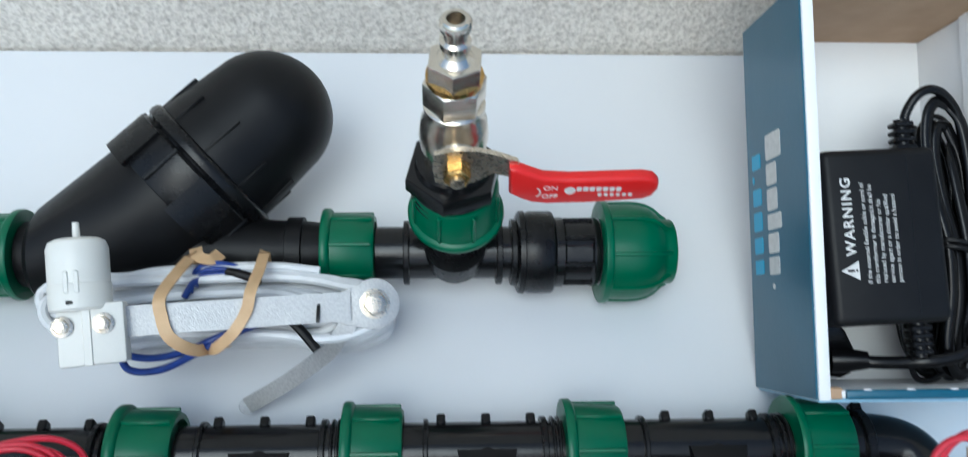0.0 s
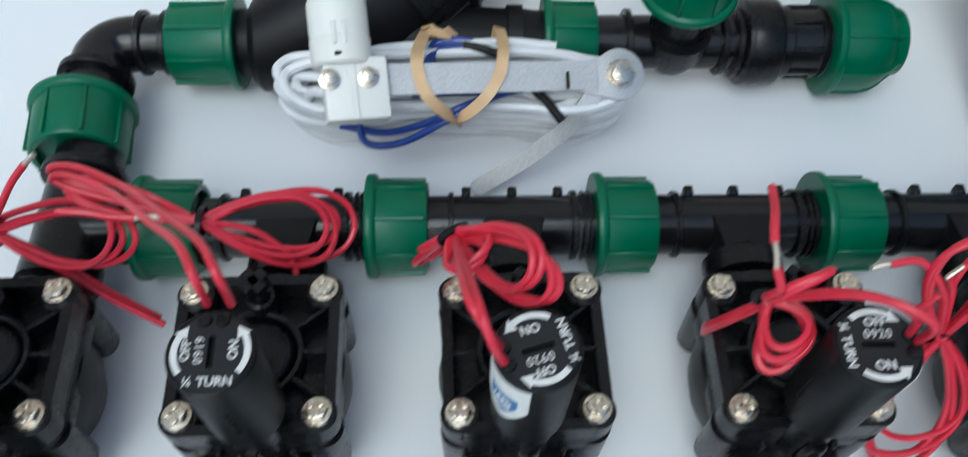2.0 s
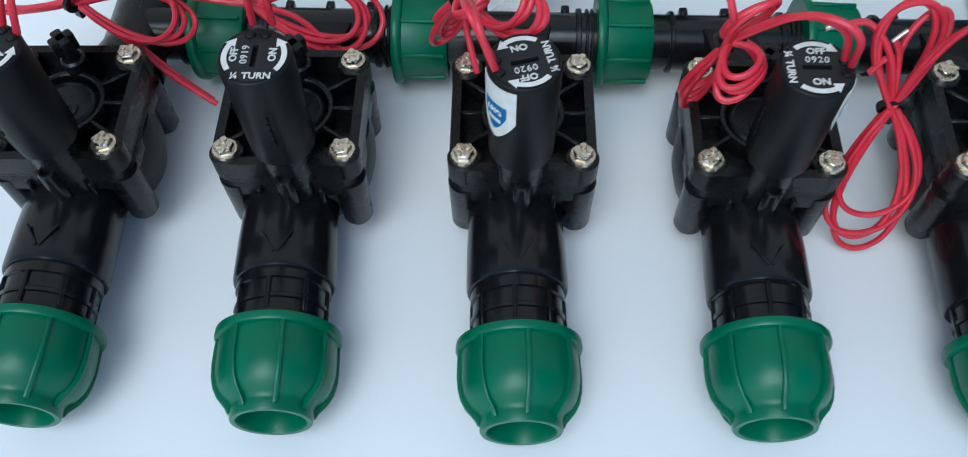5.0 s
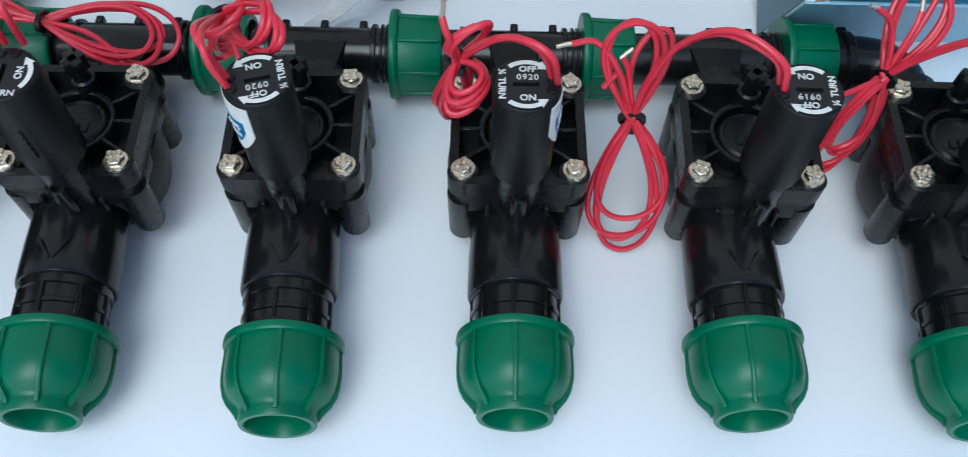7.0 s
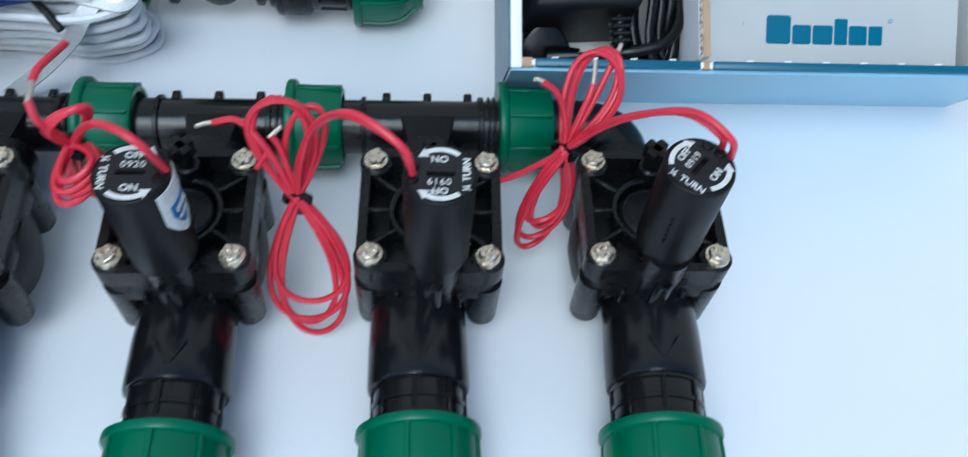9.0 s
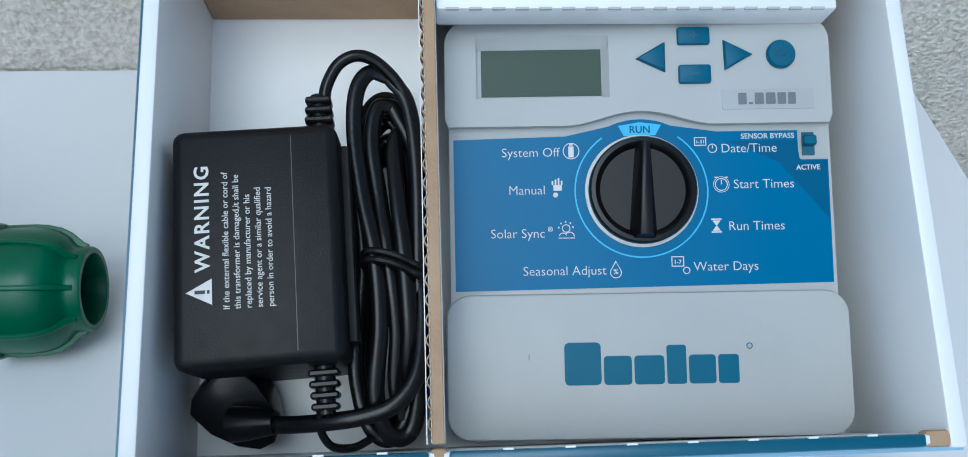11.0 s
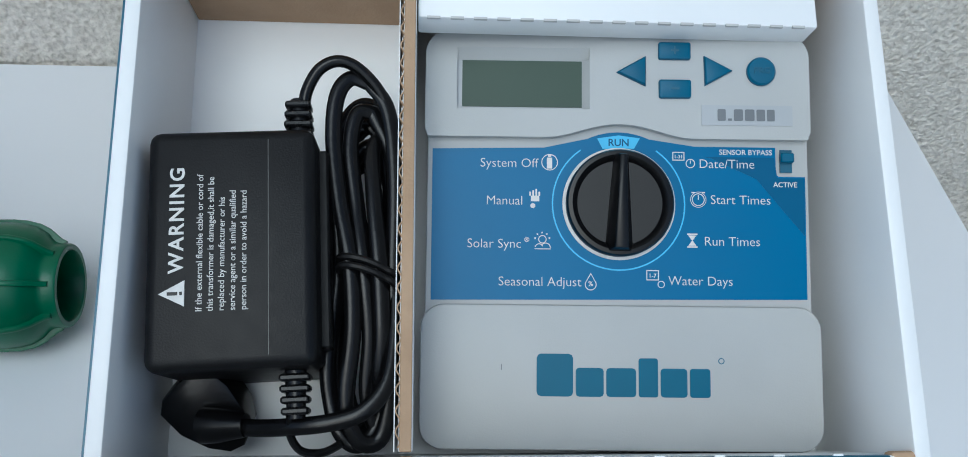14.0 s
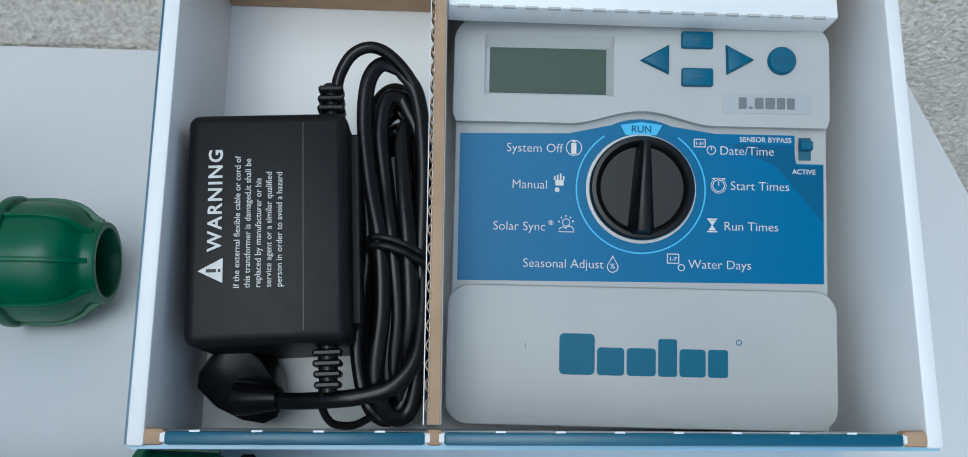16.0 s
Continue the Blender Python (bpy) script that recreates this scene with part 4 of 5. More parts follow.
strip([(-0.1165, 0.1690, 0.0580), (-0.1225, 0.1640, 0.0555), (-0.1290, 0.1575, 0.0500), (-0.1345, 0.1540, 0.0420), (-0.1420, 0.1520, 0.0340), (-0.1560, 0.1480, 0.0220), (-0.1755, 0.1430, 0.0085)], 0.0078, 0.0015, (0.35, -0.35, 0.87), ALU, rs, "bracket_arm", label="bent aluminium bracket arm")
part("arm_tip", lathe([(0.0, -0.0007), (0.0039, -0.0007), (0.0039, 0.0007), (0.0, 0.0007)], 24, SI @ Matrix.Translation((-0.1755, 0.1430, 0.0085)) @ Vector((0.33, -0.33, 0.88)).to_track_quat("Z", "Y").to_matrix().to_4x4()), ALU, rs)

cc = thing("cable_coil", pose(0.0015, 0.0050, 0), "coil of white two-core cable held by tan rubber bands", "cable coil")
rng = random.Random(7)
for k in range(26):
    z = 0.004 + 0.00188 * k
    x0, x1 = -0.266 + 0.004 * (k % 3), -0.1085 - 0.0035 * ((k * 3) % 5)
    ya, yb = 0.1790 - 0.42 * z + 0.0030 * ((k * 2) % 5), 0.2100 - 0.0030 * ((k + 1) % 6) - 0.33 * z
    ym = (ya + yb) / 2
    pts = []
    for i in range(26):
        a = 2 * math.pi * i / 26
        c, s = math.cos(a), math.sin(a)
        px = (x0 + x1) / 2 + (x1 - x0) / 2 * math.copysign(abs(c) ** 0.55, c)
        pinch = 1 - 0.16 * math.exp(-((px + 0.186) / 0.035) ** 2)
        py = ym + (yb - ya) / 2 * pinch * math.copysign(abs(s) ** 0.8, s) + rng.uniform(-0.0008, 0.0008) + 0.003 * math.sin(6 * px * 10)
        pts.append((px, py, z + 0.003 * s + rng.uniform(-0.0006, 0.0006)))
    part("cable_turn", sweep(spline(pts + pts[:1], 4)[:-1], circle(0.0023, 8), closed=True), CABLE_WHITE, cc)
part("cable_tail", tube([(-0.240, 0.170, 0.03), (-0.250, 0.166, 0.045), (-0.246, 0.158, 0.060), (-0.236, 0.152, 0.066)], 0.0022), CABLE_WHITE, cc)
part("cable_tail", tube([(-0.235, 0.186, 0.052), (-0.21, 0.190, 0.053), (-0.18, 0.191, 0.054), (-0.16, 0.192, 0.054), (-0.140, 0.190, 0.053)], 0.0022), CABLE_WHITE, cc)
bw = part("blue_wire", tube([(-0.2380, 0.160, 0.034), (-0.2175, 0.1545, 0.036), (-0.1985, 0.152, 0.046), (-0.1835, 0.154, 0.054), (-0.165, 0.164, 0.053), (-0.152, 0.168, 0.054)], 0.0017), BLUE_WIRE, cc, "dark blue insulated wire")
part("blue_wire", tube([(-0.2300, 0.162, 0.040), (-0.226, 0.1510, 0.033), (-0.21, 0.1480, 0.037), (-0.19, 0.150, 0.050), (-0.17, 0.158, 0.056), (-0.153, 0.166, 0.0535)], 0.0017), BLUE_WIRE, cc)
part("blue_wire", tube([(-0.205, 0.165, 0.050), (-0.190, 0.164, 0.052), (-0.172, 0.163, 0.054), (-0.155, 0.166, 0.055)], 0.0017), BLUE_WIRE, cc)
for i in range(3):
    part("blue_wire", tube([(-0.200 + 0.002 * i, 0.176 + 0.003 * i, 0.053), (-0.196, 0.184 + 0.003 * i, 0.0545), (-0.188, 0.187 + 0.003 * i, 0.055), (-0.176, 0.187 + 0.002 * i, 0.0545)], 0.0016), BLUE_WIRE, cc)
part("sleeve", tube([(-0.182, 0.188, 0.056), (-0.174, 0.186, 0.056), (-0.166, 0.183, 0.0555)], 0.0022), BLACK_MATT, cc, "dark heat-shrink sleeve")
part("sleeve", tube([(-0.154, 0.166, 0.056), (-0.146, 0.159, 0.052), (-0.139, 0.152, 0.047)], 0.0022), BLACK_MATT, cc, "dark heat-shrink sleeve")


def band(pts, w):
    bm = sweep(spline(pts + pts[:1], 6)[:-1], [(-w / 2, -0.0004), (w / 2, -0.0004), (w / 2, 0.0004), (-w / 2, 0.0004)], closed=True, flat_up=(0.05, -0.45, 0.88))
    return part("rubber_band", bm, RUBBER, cc, "stretched tan rubber band")


band([(-0.199, 0.198, 0.055), (-0.2005, 0.178, 0.069), (-0.2015, 0.161, 0.0785), (-0.2005, 0.1537, 0.0750), (-0.197, 0.1462, 0.0707), (-0.190, 0.1455, 0.061), (-0.186, 0.153, 0.048), (-0.188, 0.178, 0.012), (-0.193, 0.198, 0.010)], 0.0052)
band([(-0.166, 0.200, 0.055), (-0.165, 0.182, 0.066), (-0.1655, 0.1668, 0.0735), (-0.167, 0.1594, 0.0697), (-0.172, 0.1518, 0.0652), (-0.180, 0.1480, 0.058), (-0.185, 0.153, 0.048), (-0.184, 0.178, 0.012), (-0.172, 0.198, 0.010)], 0.0050)
part("rubber_band", sweep(spline([Vector(p) for p in ((-0.199, 0.203, 0.053), (-0.196, 0.196, 0.057), (-0.190, 0.194, 0.057), (-0.187, 0.200, 0.053))], 6), [(-0.003, -0.0004), (0.003, -0.0004), (0.003, 0.0004), (-0.003, 0.0004)]), RUBBER, cc)

# ---- red valve wires ----
wire_rng = random.Random(11)


def wire(pts, parent):
    return part("wire", tube([Vector(p) for p in pts], 0.00135, 7, 9), RED_WIRE, parent)


def stripped(a, b, parent):
    """Bare strands from a red end a on towards b."""
    a, b = Vector(a), Vector(b)
    d = (b - a).normalized()
    part("copper_end", sweep([a - d * 0.001, a + (b - a) * 0.5 + Vector((0.0003, 0.0002, 0.0003)), b], circle(0.0010, 8)), COPPER, parent, "stripped copper strands")


def lobe(tie, far, side, count, parent):
    """Loops of one hank: out from the tie to the far end and back, each a little different."""
    t, f, w = Vector(tie), Vector(far), Vector(side)
    up = Vector((0, 0, 1))
    for k in range(count):
        e = t + (f - t) * (1.02 - 0.06 * k + wire_rng.uniform(-0.05, 0.03)) + up * (0.0020 * k)
        ww = w * wire_rng.uniform(0.8, 1.25)
        shift = w * wire_rng.uniform(-0.25, 0.25)
        o = Vector([wire_rng.uniform(-0.0018, 0.0018) for q in range(3)])
        pts = []
        for q in range(13):
            a = 2 * math.pi * q / 12
            along = (1 - math.cos(a)) / 2
            pts.append(t + (e - t) * along + ww * 1.25 * math.sin(a) * along ** 0.55 + shift * along + o * (1 - 2 * q / 12))
        wire(pts, parent)


def bundle(tie, turn, leads, lobes, tails=(), stubs=()):
    wt = thing("wire_bundle", pose(0, 0, 0), "coiled red insulated valve wire with stripped copper ends", "wire", "red valve wires")
    for pts in leads:
        wire(list(pts) + [tie], wt)
    for far, side, count in lobes:
        lobe(tie, far, side, count, wt)
    for pts in tails:
        wire(pts, wt)
    for pts, bare in stubs:
        wire(pts, wt)
        stripped(pts[-1], bare, wt)
    tm = Matrix.Translation(tie) @ pose(0, 0, 0, 0, 0, turn) @ ALONG_X
    part("cable_tie", lathe([(0.0040, -0.0011), (0.0055, -0.0011), (0.0055, 0.0011), (0.0040, 0.0011), (0.0040, -0.0011)], 24, tm @ Matrix.Diagonal((0.8, 1.1, 1, 1))), BLACK, wt, "black cable tie")
    part("tie_head", block_at(tm, 0.0035, 0.0080, -0.0022, 0.0022, -0.0022, 0.0022), BLACK, wt)


XT, AT, BT, CT0, DT, ET = (-0.352, 0.085, 0.077), (-0.2797, 0.0928, 0.069), (-0.1845, 0.0660, 0.1030), (-0.0875, 0.0370, 0.1120), (-0.0145, 0.0412, 0.0714), (0.0931, 0.059, 0.0806)
bundle(XT, -30,
       [[(-0.338, 0.026, 0.120), (-0.334, 0.030, 0.136), (-0.342, 0.052, 0.128), (-0.350, 0.074, 0.100)], [(-0.344, 0.029, 0.120), (-0.339, 0.034, 0.136), (-0.346, 0.055, 0.127), (-0.352, 0.076, 0.098)]],
       [((-0.310, 0.092, 0.052), (0.001, 0.010, 0.004), 3), ((-0.405, 0.100, 0.070), (0.001, 0.009, 0.003), 3)],
       [[XT, (-0.338, 0.0835, 0.060), (-0.320, 0.078, 0.040), (-0.304, 0.073, 0.027)], [XT, (-0.336, 0.080, 0.060), (-0.320, 0.075, 0.042), (-0.301, 0.069, 0.029)]],
       [([XT, (-0.344, 0.090, 0.088), (-0.338, 0.093, 0.096), (-0.332, 0.096, 0.102)], (-0.328, 0.098, 0.105))])
bundle(AT, -5,
       [[(-0.256, 0.033, 0.120), (-0.255, 0.032, 0.138), (-0.262, 0.044, 0.136), (-0.277, 0.060, 0.122), (-0.300, 0.084, 0.102), (-0.323, 0.100, 0.090), (-0.331, 0.102, 0.084), (-0.318, 0.098, 0.080)], [(-0.249, 0.033, 0.120), (-0.249, 0.033, 0.138), (-0.257, 0.046, 0.134), (-0.273, 0.063, 0.120), (-0.298, 0.088, 0.100), (-0.320, 0.102, 0.092), (-0.332, 0.105, 0.086), (-0.320, 0.101, 0.080)]],
       [((-0.228, 0.1005, 0.048), (0.001, 0.010, 0.007), 4), ((-0.330, 0.102, 0.078), (0.001, 0.006, 0.003), 2)],
       [[AT, (-0.262, 0.093, 0.062), (-0.250, 0.088, 0.052), (-0.246, 0.080, 0.046)]],
       [([(-0.322, 0.083, 0.092), (-0.312, 0.083, 0.091), (-0.304, 0.082, 0.090), (-0.296, 0.082, 0.089)], (-0.288, 0.083, 0.088))])
bundle(BT, -60,
       [[(-0.170, 0.0135, 0.120), (-0.174, 0.014, 0.133), (-0.178, 0.026, 0.136)], [(-0.171, 0.018, 0.120), (-0.176, 0.019, 0.133), (-0.181, 0.029, 0.135)]],
       [((-0.1950, 0.080, 0.062), (0.0055, 0.003, 0.001), 5), ((-0.1550, 0.0370, 0.1205), (0.002, 0.006, 0.005), 4), ((-0.178, 0.050, 0.112), (0.006, 0.003, 0.003), 2)],
       [[BT, (-0.184, 0.066, 0.088), (-0.181, 0.058, 0.078), (-0.179, 0.054, 0.072)]])
bundle(CT0, 80,
       [[(-0.051, 0.019, 0.120), (-0.054, 0.016, 0.136), (-0.062, 0.020, 0.140), (-0.073, 0.027, 0.134)], [(-0.053, 0.021, 0.120), (-0.057, 0.020, 0.134), (-0.066, 0.024, 0.137), (-0.076, 0.030, 0.130)]],
       [((-0.0918, 0.0513, 0.0570), (0.006, 0.002, 0.002), 4), ((-0.0825, 0.0190, 0.1040), (0.006, 0.003, 0.002), 4), ((-0.0820, 0.0330, 0.1320), (0.006, 0.002, 0.002), 2)],
       [[(-0.0932, 0.042, 0.1375), (-0.0925, 0.047, 0.1380), (-0.0905, 0.054, 0.1365), (-0.0885, 0.064, 0.1330)]],
       [([CT0, (-0.0890, 0.033, 0.122), (-0.0915, 0.031, 0.131), (-0.0935, 0.035, 0.1360)], (-0.0932, 0.0425, 0.1375))])
bundle(DT, 85,
       [[(0.0315, 0.017, 0.120), (0.0275, 0.0195, 0.133), (0.011, 0.031, 0.136), (-0.003, 0.041, 0.118), (-0.0105, 0.0425, 0.095)], [(0.0305, 0.0205, 0.120), (0.0255, 0.0230, 0.131), (0.008, 0.0345, 0.131), (-0.005, 0.0430, 0.112), (-0.0120, 0.0430, 0.092)]],
       [((-0.0110, 0.0150, 0.0060), (0.0155, 0.0, 0.004), 4), ((-0.0180, 0.0555, 0.1140), (0.0110, 0.001, 0.001), 2), ((-0.0080, 0.0585, 0.1080), (0.0080, 0.001, 0.001), 1)],
       [[DT, (-0.0200, 0.0450, 0.086), (-0.0235, 0.0470, 0.093), (-0.0285, 0.0450, 0.087)]],
       [([DT, (-0.0230, 0.0465, 0.095), (-0.0330, 0.0530, 0.105), (-0.0430, 0.0530, 0.104)], (-0.0490, 0.0520, 0.103)), ([DT, (-0.0170, 0.0460, 0.085), (-0.0190, 0.0490, 0.094), (-0.0220, 0.0510, 0.099)], (-0.0180, 0.0530, 0.102))])
bundle(ET, 50,
       [[(0.1445, 0.0260, 0.120), (0.1400, 0.0235, 0.133), (0.128, 0.034, 0.135), (0.112, 0.046, 0.118), (0.101, 0.055, 0.097)], [(0.1420, 0.0300, 0.120), (0.1375, 0.0270, 0.131), (0.126, 0.037, 0.131), (0.110, 0.049, 0.114), (0.099, 0.057, 0.094)]],
       [((0.0875, 0.0530, 0.0210), (0.0100, 0.002, 0.002), 4), ((0.1110, 0.0850, 0.1100), (0.0075, -0.008, 0.0), 3)],
       [[ET, (0.0840, 0.0600, 0.070), (0.0740, 0.0610, 0.060), (0.0660, 0.0610, 0.056)]],
       [([ET, (0.1020, 0.0690, 0.095), (0.1090, 0.0790, 0.106), (0.1130, 0.0860, 0.111)], (0.1142, 0.0885, 0.1125)), ([ET, (0.0920, 0.0640, 0.094), (0.0880, 0.0680, 0.105), (0.0815, 0.0700, 0.110)], (0.0780, 0.0705, 0.111)), ([ET, (0.0975, 0.0650, 0.092), (0.1010, 0.0700, 0.100), (0.1030, 0.0745, 0.104)], (0.1040, 0.0830, 0.109))])

# ---- product box ----
BOX = Matrix.Translation((0.0768, 0.1220, 0.0627)) @ Matrix.Rotation(-0.0037, 4, "Z") @ Matrix.Rotation(0.5161, 4, "X")
INNER = BOX @ pose(0.0, -0.0013, -0.0028, 7.0, -0.3, -0.6)      # the contents lie a little steeper than the box
BW, BL, BD = 0.2572, 0.1846, 0.0728
bx = thing("product_box", BOX, "open white-lined cardboard product box with teal print", "cardboard box")
side_l = part("side_wall", block(0.0, 0.0054, 0.0, BL, -BD, 0.0, 0.0010), CARD_WHITE, bx)
part("side_wall", block(0.2515, BW, 0.0, BL, -BD, 0.0, 0.0012), CARD_WHITE, bx)
part("base", block(0.0054, 0.2515, 0.0, BL, -BD, -BD + 0.003), CARD_WHITE, bx)
part("front_wall", block(0.0054, 0.2515, 0.0012, 0.0044, -BD + 0.003, -0.0005, 0.0005, 1), CARD_WHITE, bx)
part("front_flap", block(0.0115, 0.0905, 0.0006, 0.0046, -0.0022, 0.0010, 0.0009), TEAL, bx, "teal printed folded front edge")
part("front_flap", block(0.0965, 0.2435, 0.0006, 0.0046, -0.0022, 0.0010, 0.0009), TEAL, bx, "teal printed folded front edge")
# teal front face; the white table's pale reflection is put into its colour
part("front_print", block(0.0006, BW - 0.0006, -0.0008, 0.0012, -BD + 0.0006, -0.0022), material("reflecting_teal_print", (0.30, 0.50, 0.64), 0.28, scale=12, second=(0.27, 0.47, 0.61)), bx, "glossy teal printed front face, painted pale as reflecting the table")
for q0, q1 in ((0.0008, 0.0112), (0.0908, 0.0962), (0.2440, 0.2556)):
    part("raw_edge", block(q0, q1, 0.0004, 0.0056, -0.006, -0.0004, 0.0015), CARD_BROWN, bx, "raw brown corrugated edge")
for i in range(12):
    q = 0.019 + 0.0187 * i
    if not 0.0885 < q < 0.0975:
        part("perforation", block(q, q + 0.0032, 0.0044, 0.0050, 0.0004, 0.0013), CARD_WHITE, bx)
part("back_wall", block(0.0054, 0.2515, BL - 0.006, BL, -BD + 0.003, 0.0, 0.0006, 1), CARD_BROWN, bx, "brown inner back wall")
part("divider", block(0.0912, 0.0955, 0.0068, BL - 0.006, -BD + 0.003, 0.0002, 0.0004, 1), CARD_WHITE, bx)
part("divider_edge", block(0.0915, 0.0952, 0.0068, BL - 0.006, 0.0002, 0.0009, 0.0003, 1), CARD_BROWN, bx, "brown corrugated divider edge")
wave = [Vector((0.0910 + 0.0007 * math.sin(i * math.pi / 4), 0.008 + 0.00078 * i, 0.0002)) for i in range(212)]
part("flute", sweep(wave, [(-0.0002, -0.004), (0.0002, -0.004), (0.0002, 0.0004), (-0.0002, 0.0004)], flat_up=(0, 0, 1)), CARD_BROWN, bx, "brown corrugated flute")
part("liner", block(0.0898, 0.0901, 0.0068, BL - 0.006, -0.030, 0.0004), CARD_WHITE, bx)
part("inner_flap", block(0.0958, 0.2365, 0.1500, BL - 0.006, -0.017, -0.004, 0.0012), CARD_WHITE, bx, "white tuck flap with perforated crease")
for i in range(17):
    part("perforation", block(0.099 + 0.008 * i, 0.1035 + 0.008 * i, 0.1497, 0.1505, -0.0048, -0.0037), BOARD_EDGE, bx)
# printed left face
part("side_print", block(-0.0008, 0.0, 0.0006, BL - 0.0006, -BD + 0.0005, -0.0012), TEAL, bx, "glossy teal printed side face")
FL = Matrix.Translation((-0.0008, 0, 0)) @ Matrix(((0, 0, -1, 0), (-1, 0, 0, 0), (0, 1, 0, 0), (0, 0, 0, 1)))
# FL: x runs towards the front edge, y towards the rim


def word_shape(parent, m, x0, widths, heights, gap, mat, name="logo_block", foot=0.0):
    """A brand word as plain blocks of its size."""
    x = x0
    for w, h in zip(widths, heights):
        part(name, prism(rounded(x, x + w, foot, foot + h, min(w, h) * 0.12, 2), 0, 0.00025, m), mat, parent)
        x += w + gap


word_shape(bx, FL @ Matrix.Translation((0, -0.047, 0)), -0.1235, (0.0125, 0.0105, 0.0105, 0.0075, 0.0095, 0.0085), (0.0185, 0.0125, 0.0125, 0.0165, 0.0125, 0.0125), 0.0018, WHITE_PRINT)
part("logo_dot", lathe([(0, 0), (0.0014, 0), (0.0014, 0.0002), (0, 0.0002)], 16, FL @ Matrix.Translation((-0.0500, -0.0425, 0))), WHITE_PRINT, bx)
word_shape(bx, FL @ Matrix.Translation((0, -0.0655, 0)), -0.1165, (0.0075, 0.0035, 0.0085, 0.0095, 0.0080, 0.0070), (0.0110, 0.0022, 0.0110, 0.0110, 0.0110, 0.0110), 0.0032, CYAN_PRINT, "name_block")
# lid folded back towards the wall
LID = Matrix.Translation((0, BL, 0)) @ Matrix.Rotation(radians(6), 4, "X")
lid = part("lid", merge(block_at(LID, 0.003, BW - 0.003, 0.0, 0.118, -0.003, 0.0)), CARD_BROWN, bx, "brown inside of the opened lid")
part("lid_tab", merge(prism([(0.0, 0.004), (0.030, 0.022), (0.030, 0.10), (0.0, 0.11)], 0, 0.0022, LID @ Matrix.Translation((0.003, 0, 0)) @ pose(0, 0, 0, 0, -62, 0) @ Matrix.Translation((0, 0, 0)))), CARD_WHITE, lid, "white lid side tab")
part("lid_edge", block_at(LID, -0.007, 0.004, 0.0015, 0.016, -0.012, -0.0035), NAVY, lid, "navy printed lid corner")

# ---- controller ----
CT = INNER @ Matrix.Translation((0.1675, 0.0, -0.0400)) @ pose(0, 0, 0, 0, -3.4, 0)
ct = thing("irrigation_controller", CT, "light grey irrigation controller with blue panel and dial", "controller")


X0 = 0.1675
DX, DY, AR = -0.0001, 0.0909, 0.0285


def arc_pts(cx, cy, r, a0, a1, n=20):
    return [(cx + r * math.cos(radians(a0 + (a1 - a0) * i / n)), cy + r * math.sin(radians(a0 + (a1 - a0) * i / n))) for i in range(n + 1)]


part("case", prism(rounded(-0.0692, 0.0690, 0.0050, 0.1525, 0.008), -0.0280, 0.0, bevel=0.0008), GREY_CASE, ct)
yb = 0.1145
upper = [(-0.0702, yb + 0.003), (-0.0690, yb), (-0.036, yb)] + [(0.026 * q / 12, yb + 0.0050 * (0.5 + 0.5 * math.cos(math.pi * q / 12)) ** 0.85) for q in range(-12, 13)] + [(0.036, yb), (0.0678, yb), (0.0690, yb + 0.003)]
upper += arc_pts(0.0605, 0.1450, 0.0085, 0, 90, 6) + arc_pts(-0.0617, 0.1450, 0.0085, 90, 180, 6)
uc = plate(upper, [[(-0.0588, 0.1248), (-0.0108, 0.1248), (-0.0108, 0.1474), (-0.0588, 0.1474)]], 0.0, 0.0034)
rim_edges = [e for e in uc.edges if min(v.co.z for v in e.verts) > 0.003 and len(e.link_faces) == 2 and e.calc_face_angle(0) > 1.2 and not all(-0.059 < v.co.x < -0.0107 and 0.124 < v.co.y < 0.148 for v in e.verts)]
bmesh.ops.recalc_face_normals(uc, faces=uc.faces)
bmesh.ops.bevel(uc, geom=rim_edges, offset=0.0012, segments=3, profile=0.5, affect="EDGES")
part("upper_cover", uc, GREY_CASE, ct, smooth=35)
part("lower_cover", prism(rounded(-0.0706, 0.0716, 0.0038, 0.0545, 0.0085), -0.0275, 0.0024, bevel=0.0014), GREY_CASE, ct)
sc = part("display", block(-0.0588, -0.0108, 0.1248, 0.1474, 0.0, 0.0006), GREY_LABEL, ct, "grey-green blank LCD window")
part("screen", block(-0.0570, -0.0134, 0.1260, 0.1432, 0.0006, 0.0009), LCD, sc)
part("bezel_slope", prism([(0.0006, 0.1434), (0.0006, 0.1474), (0.0033, 0.1474)], -0.0588, -0.0108, Matrix(((0, 0, 1, 0), (0, 1, 0, 0), (1, 0, 0, 0), (0, 0, 0, 1)))), GREY_CASE, sc)
part("bezel_slope", prism([(-0.0132, 0.0006), (-0.0108, 0.0033), (-0.0108, 0.0006)], -0.1434, -0.1250, pose(0, 0, 0, 90, 0, 0)), GREY_CASE, sc)
panel_pts = [(-0.0672, 0.0558), (0.0673, 0.0572), (0.0676, 0.1015), (0.0580, 0.1015), (0.0570, 0.1025), (0.0570, 0.1122), (0.0276, 0.1122)]
panel_pts += [(x, y) for x, y in arc_pts(DX, DY, 0.0262, 65, 115, 16)] + [(-0.0270, 0.1112), (-0.0674, 0.1104)]
